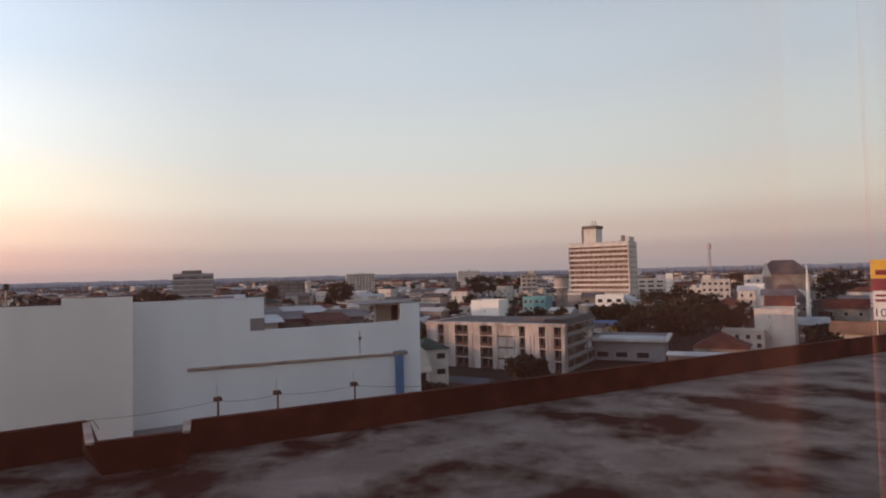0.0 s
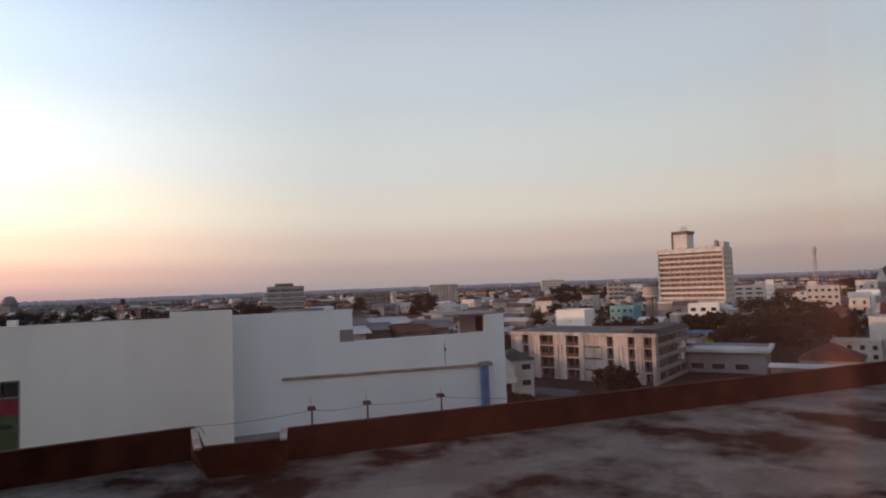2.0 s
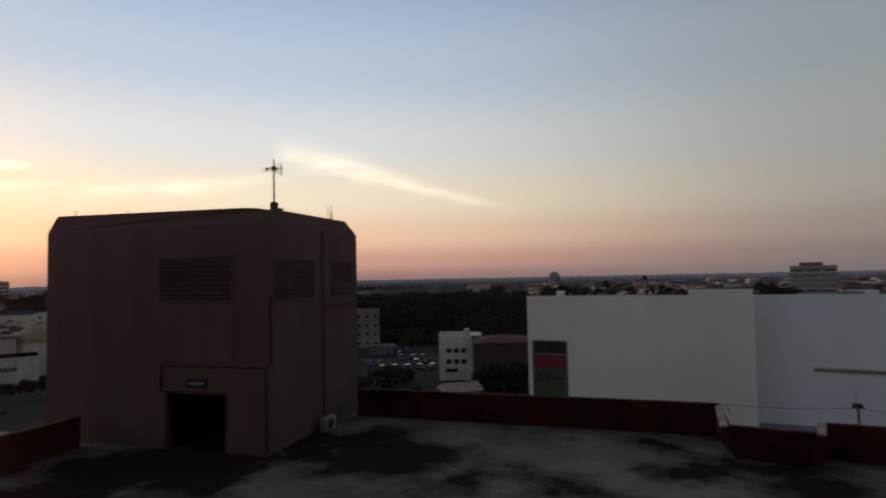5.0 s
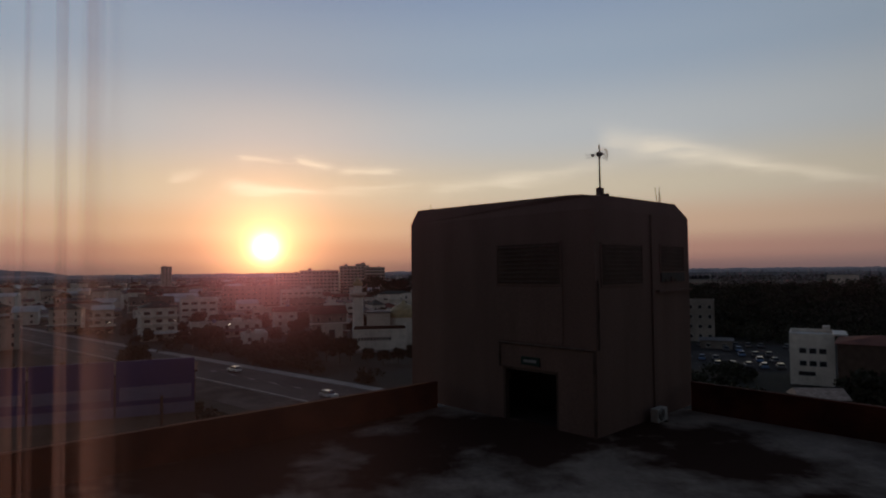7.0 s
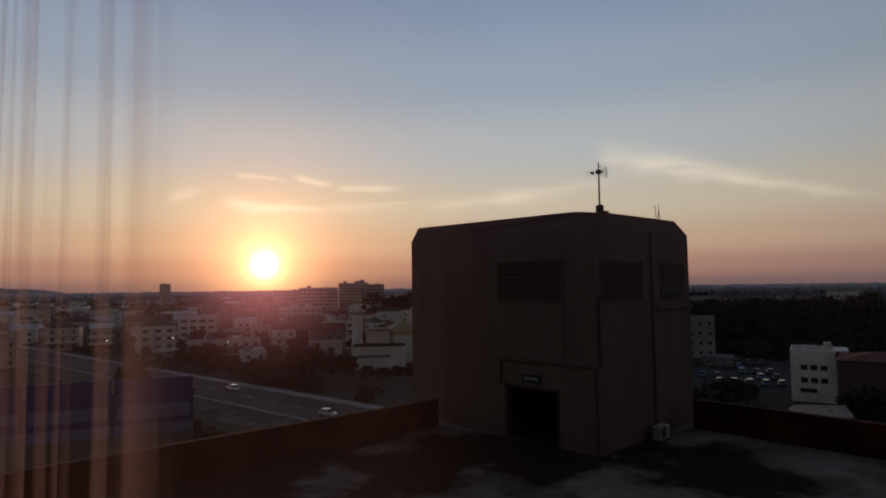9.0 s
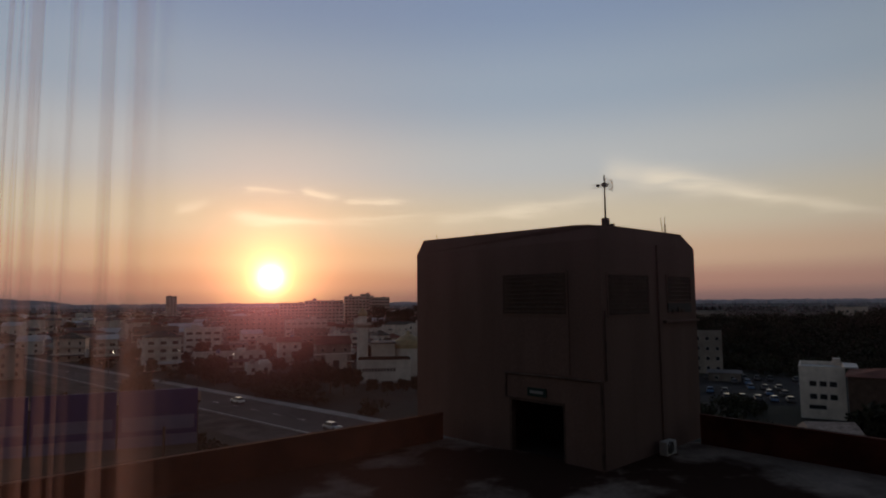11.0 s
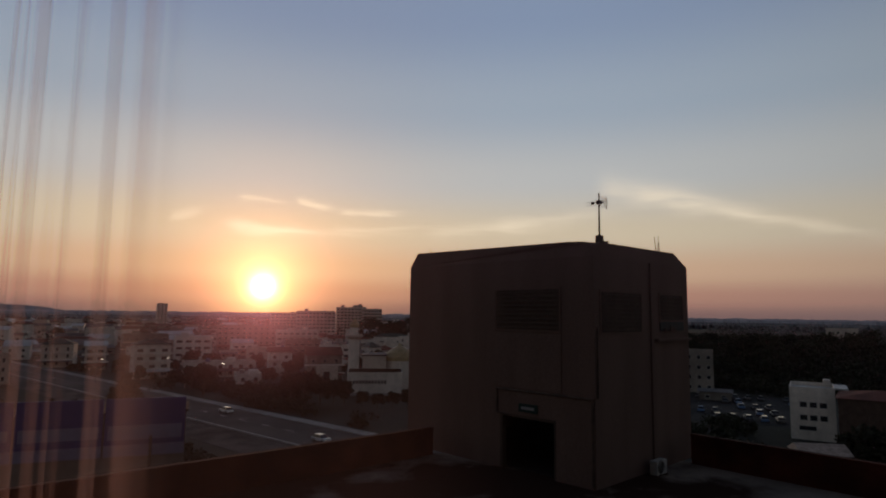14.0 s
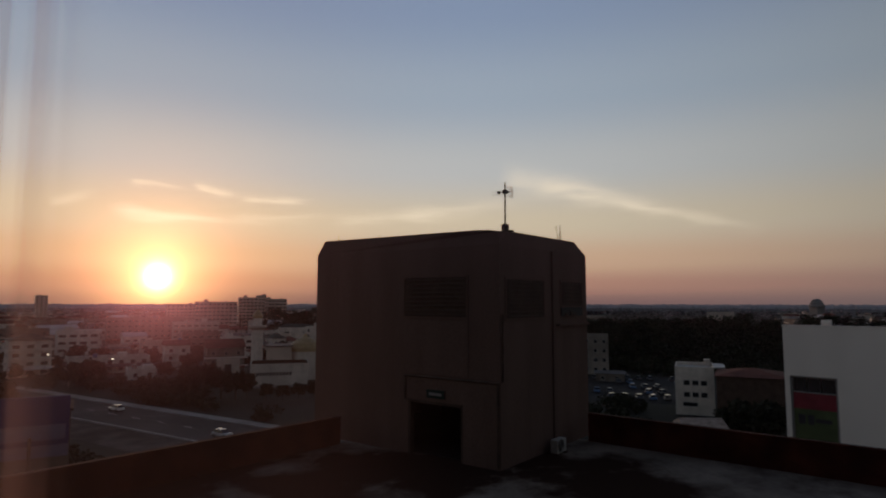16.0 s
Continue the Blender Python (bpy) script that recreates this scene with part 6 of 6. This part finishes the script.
# ---- street lamps ----
def street_lamp(p, h, turn):
    ob = thing("street_lamp", Matrix.Translation(p) @ Matrix.Rotation(turn, 4, "Z"), "lit street lamp on a steel pole", "street lamp", "street lamps")
    part("pole", tube(bmesh.new(), (0, 0, 0), (0, 0, h), 0.11, 0.07), M_STEEL, ob)
    part("arm", tube(bmesh.new(), (0, 0, h), (1.4, 0, h + 0.3), 0.05, n=6), M_STEEL, ob)
    hd = part("head", bevel(boxes((1.2, 2.0, -0.16, 0.16, h + 0.2, h + 0.36)), 0.03), M_STEEL, ob)
    part("lamp_glass", boxes((1.25, 1.95, -0.14, 0.14, h + 0.08, h + 0.198)), M_LAMP, hd)
    return ob


for yaw, dist, el in ((108.0, 235, -4.05), (106.3, 215, -5.0), (103.1, 225, -4.55), (94.7, 190, -6.1), (113.0, 240, -4.0)):
    street_lamp(bearing(yaw, dist), at_height(dist, el), rng.random() * 6)

# ---- far edge of the plain ----
bm = bmesh.new()
n = tries = 0
while n < 1250 and tries < 16000:
    tries += 1
    yaw, dist = rng.choice((rng.uniform(-46, 46), rng.uniform(-46, 46), rng.uniform(84, 128))), 560 + 900 * rng.random() ** 1.3
    p = bearing(yaw, dist)
    if not clear(p, 9) or not road_gap(p):
        continue
    n += 1
    w, d, h = rng.uniform(7, 22), rng.uniform(8, 14), min(rng.choice((4, 6, 7, 7, 9, 12)), EYE - dist * 0.006)
    a = radians(rng.choice((-30, -30, 60, 15)))
    vs = box(bm, -w / 2, w / 2, -d / 2, d / 2, 0, h, rng.choice((0, 0, 1, 1, 2)))
    if rng.random() < 0.6:
        x, y = w / 2 + 0.5, d / 2 + 0.5
        lo = [bm.verts.new(v) for v in ((-x, -y, h), (x, -y, h), (x, y, h), (-x, y, h))]
        hi = [bm.verts.new(v) for v in ((-x, 0, h + 2.4), (x, 0, h + 2.4))]
        k = rng.choice((3, 3, 4, 5))
        for f in ((lo[0], lo[1], hi[1], hi[0]), (lo[2], lo[3], hi[0], hi[1]), (lo[1], lo[2], hi[1]), (lo[3], lo[0], hi[0])):
            bm.faces.new(f).material_index = k
        vs = vs + lo + hi
    for k in range(rng.choice((1, 2, 3))):
        z = h * (0.25 + 0.28 * k)
        if z + 1.2 < h:
            vs = vs + box(bm, -w / 2 + 0.8, w / 2 - 0.8, -d / 2 - 0.05, -d / 2 + 0.05, z, z + 1.2, 6)
    bmesh.ops.transform(bm, matrix=Matrix.Translation(p) @ Matrix.Rotation(a, 4, "Z"), verts=vs)
far_me = finish("distant_houses", bm, [M_WHITE, M_CREAM, M_GREYW, M_RTILE, M_GROOF, M_LROOF, M_PANE])
tagged(new("distant_houses", far_me), "hazy spread of distant pale town houses", "houses", "", "stuff")
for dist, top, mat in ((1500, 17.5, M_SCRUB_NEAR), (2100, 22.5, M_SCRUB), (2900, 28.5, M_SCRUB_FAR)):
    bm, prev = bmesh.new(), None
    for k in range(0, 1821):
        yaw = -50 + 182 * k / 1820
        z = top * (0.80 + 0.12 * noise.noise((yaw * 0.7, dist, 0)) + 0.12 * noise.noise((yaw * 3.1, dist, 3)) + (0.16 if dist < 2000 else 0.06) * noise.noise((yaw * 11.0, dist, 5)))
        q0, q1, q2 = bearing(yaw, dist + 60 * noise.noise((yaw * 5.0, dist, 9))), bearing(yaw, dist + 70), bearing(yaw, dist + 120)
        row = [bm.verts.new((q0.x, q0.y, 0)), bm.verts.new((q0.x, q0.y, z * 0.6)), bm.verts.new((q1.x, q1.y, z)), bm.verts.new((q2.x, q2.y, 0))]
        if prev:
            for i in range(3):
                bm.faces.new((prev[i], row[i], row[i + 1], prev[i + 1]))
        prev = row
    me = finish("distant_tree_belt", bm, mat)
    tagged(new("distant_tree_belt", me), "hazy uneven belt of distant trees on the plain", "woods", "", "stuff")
# clumps of trees all over the plain, nearer ones darker: haze put into the colours
rs = np.random.default_rng(3)
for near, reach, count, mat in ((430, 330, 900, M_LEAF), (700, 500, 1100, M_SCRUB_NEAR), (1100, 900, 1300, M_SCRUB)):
    verts, faces = [], []
    for k in range(count):
        yaw = rs.uniform(-48, 60) if rs.random() < 0.66 else rs.uniform(84, 130)
        dist = near + reach * rs.random()
        c = bearing(yaw, dist)
        if not clear(c, 4) or not road_gap(c):
            continue
        high = (5.0 + 7.0 * rs.random() ** 1.6) * (1.0 if dist < 1000 else 1.2)
        wide = rs.uniform(4, 10) * (0.7 + dist / 1400)
        for j in range(26):
            off = rs.normal(size=3) * np.array((wide * 0.5, wide * 0.5, high * 0.22))
            q = np.array((c.x, c.y, high * 0.62)) + off
            q[2] = max(0.4, q[2])
            a, b = rs.normal(size=3), rs.normal(size=3)
            a /= np.linalg.norm(a)
            b -= a * a.dot(b)
            b /= np.linalg.norm(b)
            r = rs.uniform(0.7, 1.5) * (0.55 + dist / 1300)
            i = len(verts)
            verts += [tuple(q - a * r), tuple(q + b * r * 0.7), tuple(q + a * r), tuple(q - b * r * 0.7)]
            faces.append((i, i + 1, i + 2, i + 3))
    me = bpy.data.meshes.new("distant_woods")
    me.from_pydata(verts, [], faces)
    me.materials.append(mat)
    tagged(new("distant_woods", me), "scattered clumps of distant trees among the houses", "woods", "", "stuff")
bm = bmesh.new()
for yaw, dist, h, w in ((119, 3600, 46, 300), (122, 3700, 60, 380), (127, 3600, 62, 400)):
    p = bearing(yaw, dist)
    lathe(bm, [(w, -1), (w * 0.75, h * 0.45), (w * 0.4, h * 0.85), (w * 0.1, h)], 20, (p.x, p.y))
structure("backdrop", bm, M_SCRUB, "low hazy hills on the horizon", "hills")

# ---- the room behind the window ----
rm = Matrix.Rotation(radians(42), 4, "Z")     # its own plan: y straight out of the window
Z0, Z1 = EYE - 1.7, EYE + 2.2


def room_wall(name, *bs):
    ob = structure(name, boxes(*bs), M_ROOM, "plain cream painted wall of the room", "wall")
    ob.matrix_basis = rm
    return ob


room_wall("wall_window", (-6.0, -4.2, 0.42, 0.62, Z0, Z1), (4.2, 6.0, 0.42, 0.62, Z0, Z1), (-4.2, 4.2, 0.42, 0.62, Z0, Z0 + 0.15), (-4.2, 4.2, 0.42, 0.62, Z1 - 0.1, Z1))
room_wall("wall_left", (-6.2, -6.0, -5.0, 0.62, Z0, Z1))
room_wall("wall_right", (6.0, 6.2, -5.0, 0.62, Z0, Z1))
room_wall("wall_back", (-6.2, 6.2, -5.2, -5.0, Z0, Z1))
ob = structure("ceiling", boxes((-6.2, 6.2, -5.2, 0.62, Z1, Z1 + 0.2)), M_ROOM, "plain cream ceiling of the room", "ceiling")
ob.matrix_basis = rm
ob = structure("floor", boxes((-6.2, 6.2, -5.2, 0.62, Z0 - 0.2, Z0)), M_ROOM, "plain pale floor of the room", "floor")
ob.matrix_basis = rm
ob = structure("facade", boxes((-18, 22, -8.0, 0.5, ROOF, Z0 - 0.2), (-18, 22, -8.0, 0.5, Z1 + 0.2, Z1 + 7)), M_GREYW, "weathered grey facade of the building over the terrace", "building")
ob.matrix_basis = rm


ob = structure("window_1", boxes((-4.2, 4.2, 0.50, 0.506, Z0 + 0.15, Z1 - 0.1)), M_WINDOW, "large clear window pane with an added film for sun glare", "window")
ob.matrix_basis, ob.visible_shadow = rm, False


# ---- sheer curtains at both window ends, standing in for reflections and glare ----
def sheer_curtain(x0, x1, y, label, seed, mat, depth):
    r = random.Random(seed)
    bm = bmesh.new()
    n = int(abs(x1 - x0) / 0.012)
    phase, x, cols = 0.0, x0, []
    for k in range(n + 1):
        f = k / n
        phase += 2 * math.pi * 0.012 / (0.28 + 0.08 * math.sin(7.1 * f + seed))
        amp = depth * (1.0 + 0.4 * math.sin(3.3 * f * 6 + seed))
        xx = x0 + (x1 - x0) * f
        cols.append([bm.verts.new((xx + 0.03 * (1 - j / 8) * math.sin(seed + 2.0 * f), y + amp * (1.0 - 0.25 * j / 8) * math.sin(phase + 0.25 * j / 8), Z0 + 0.03 + (Z1 - 0.12 - Z0) * j / 8))
                     for j in range(9)])
    for a, b in zip(cols, cols[1:]):
        for j in range(8):
            bm.faces.new((a[j], b[j], b[j + 1], a[j + 1]))
    for f in bm.faces:
        f.smooth = True
    ob = part("sheer_curtain", bm, mat, None, "", rm)
    return tagged(ob, label, "curtain", "curtains of the window")


sheer_curtain(-4.1, -0.34, 0.36, "sheer voile curtain standing in for light streaks and glare", 1, M_SHEER, 0.006)
sheer_curtain(0.2, 4.1, 0.36, "sheer voile curtain standing in for reddish reflections and glare", 4, M_SHEER_THIN, 0.006)
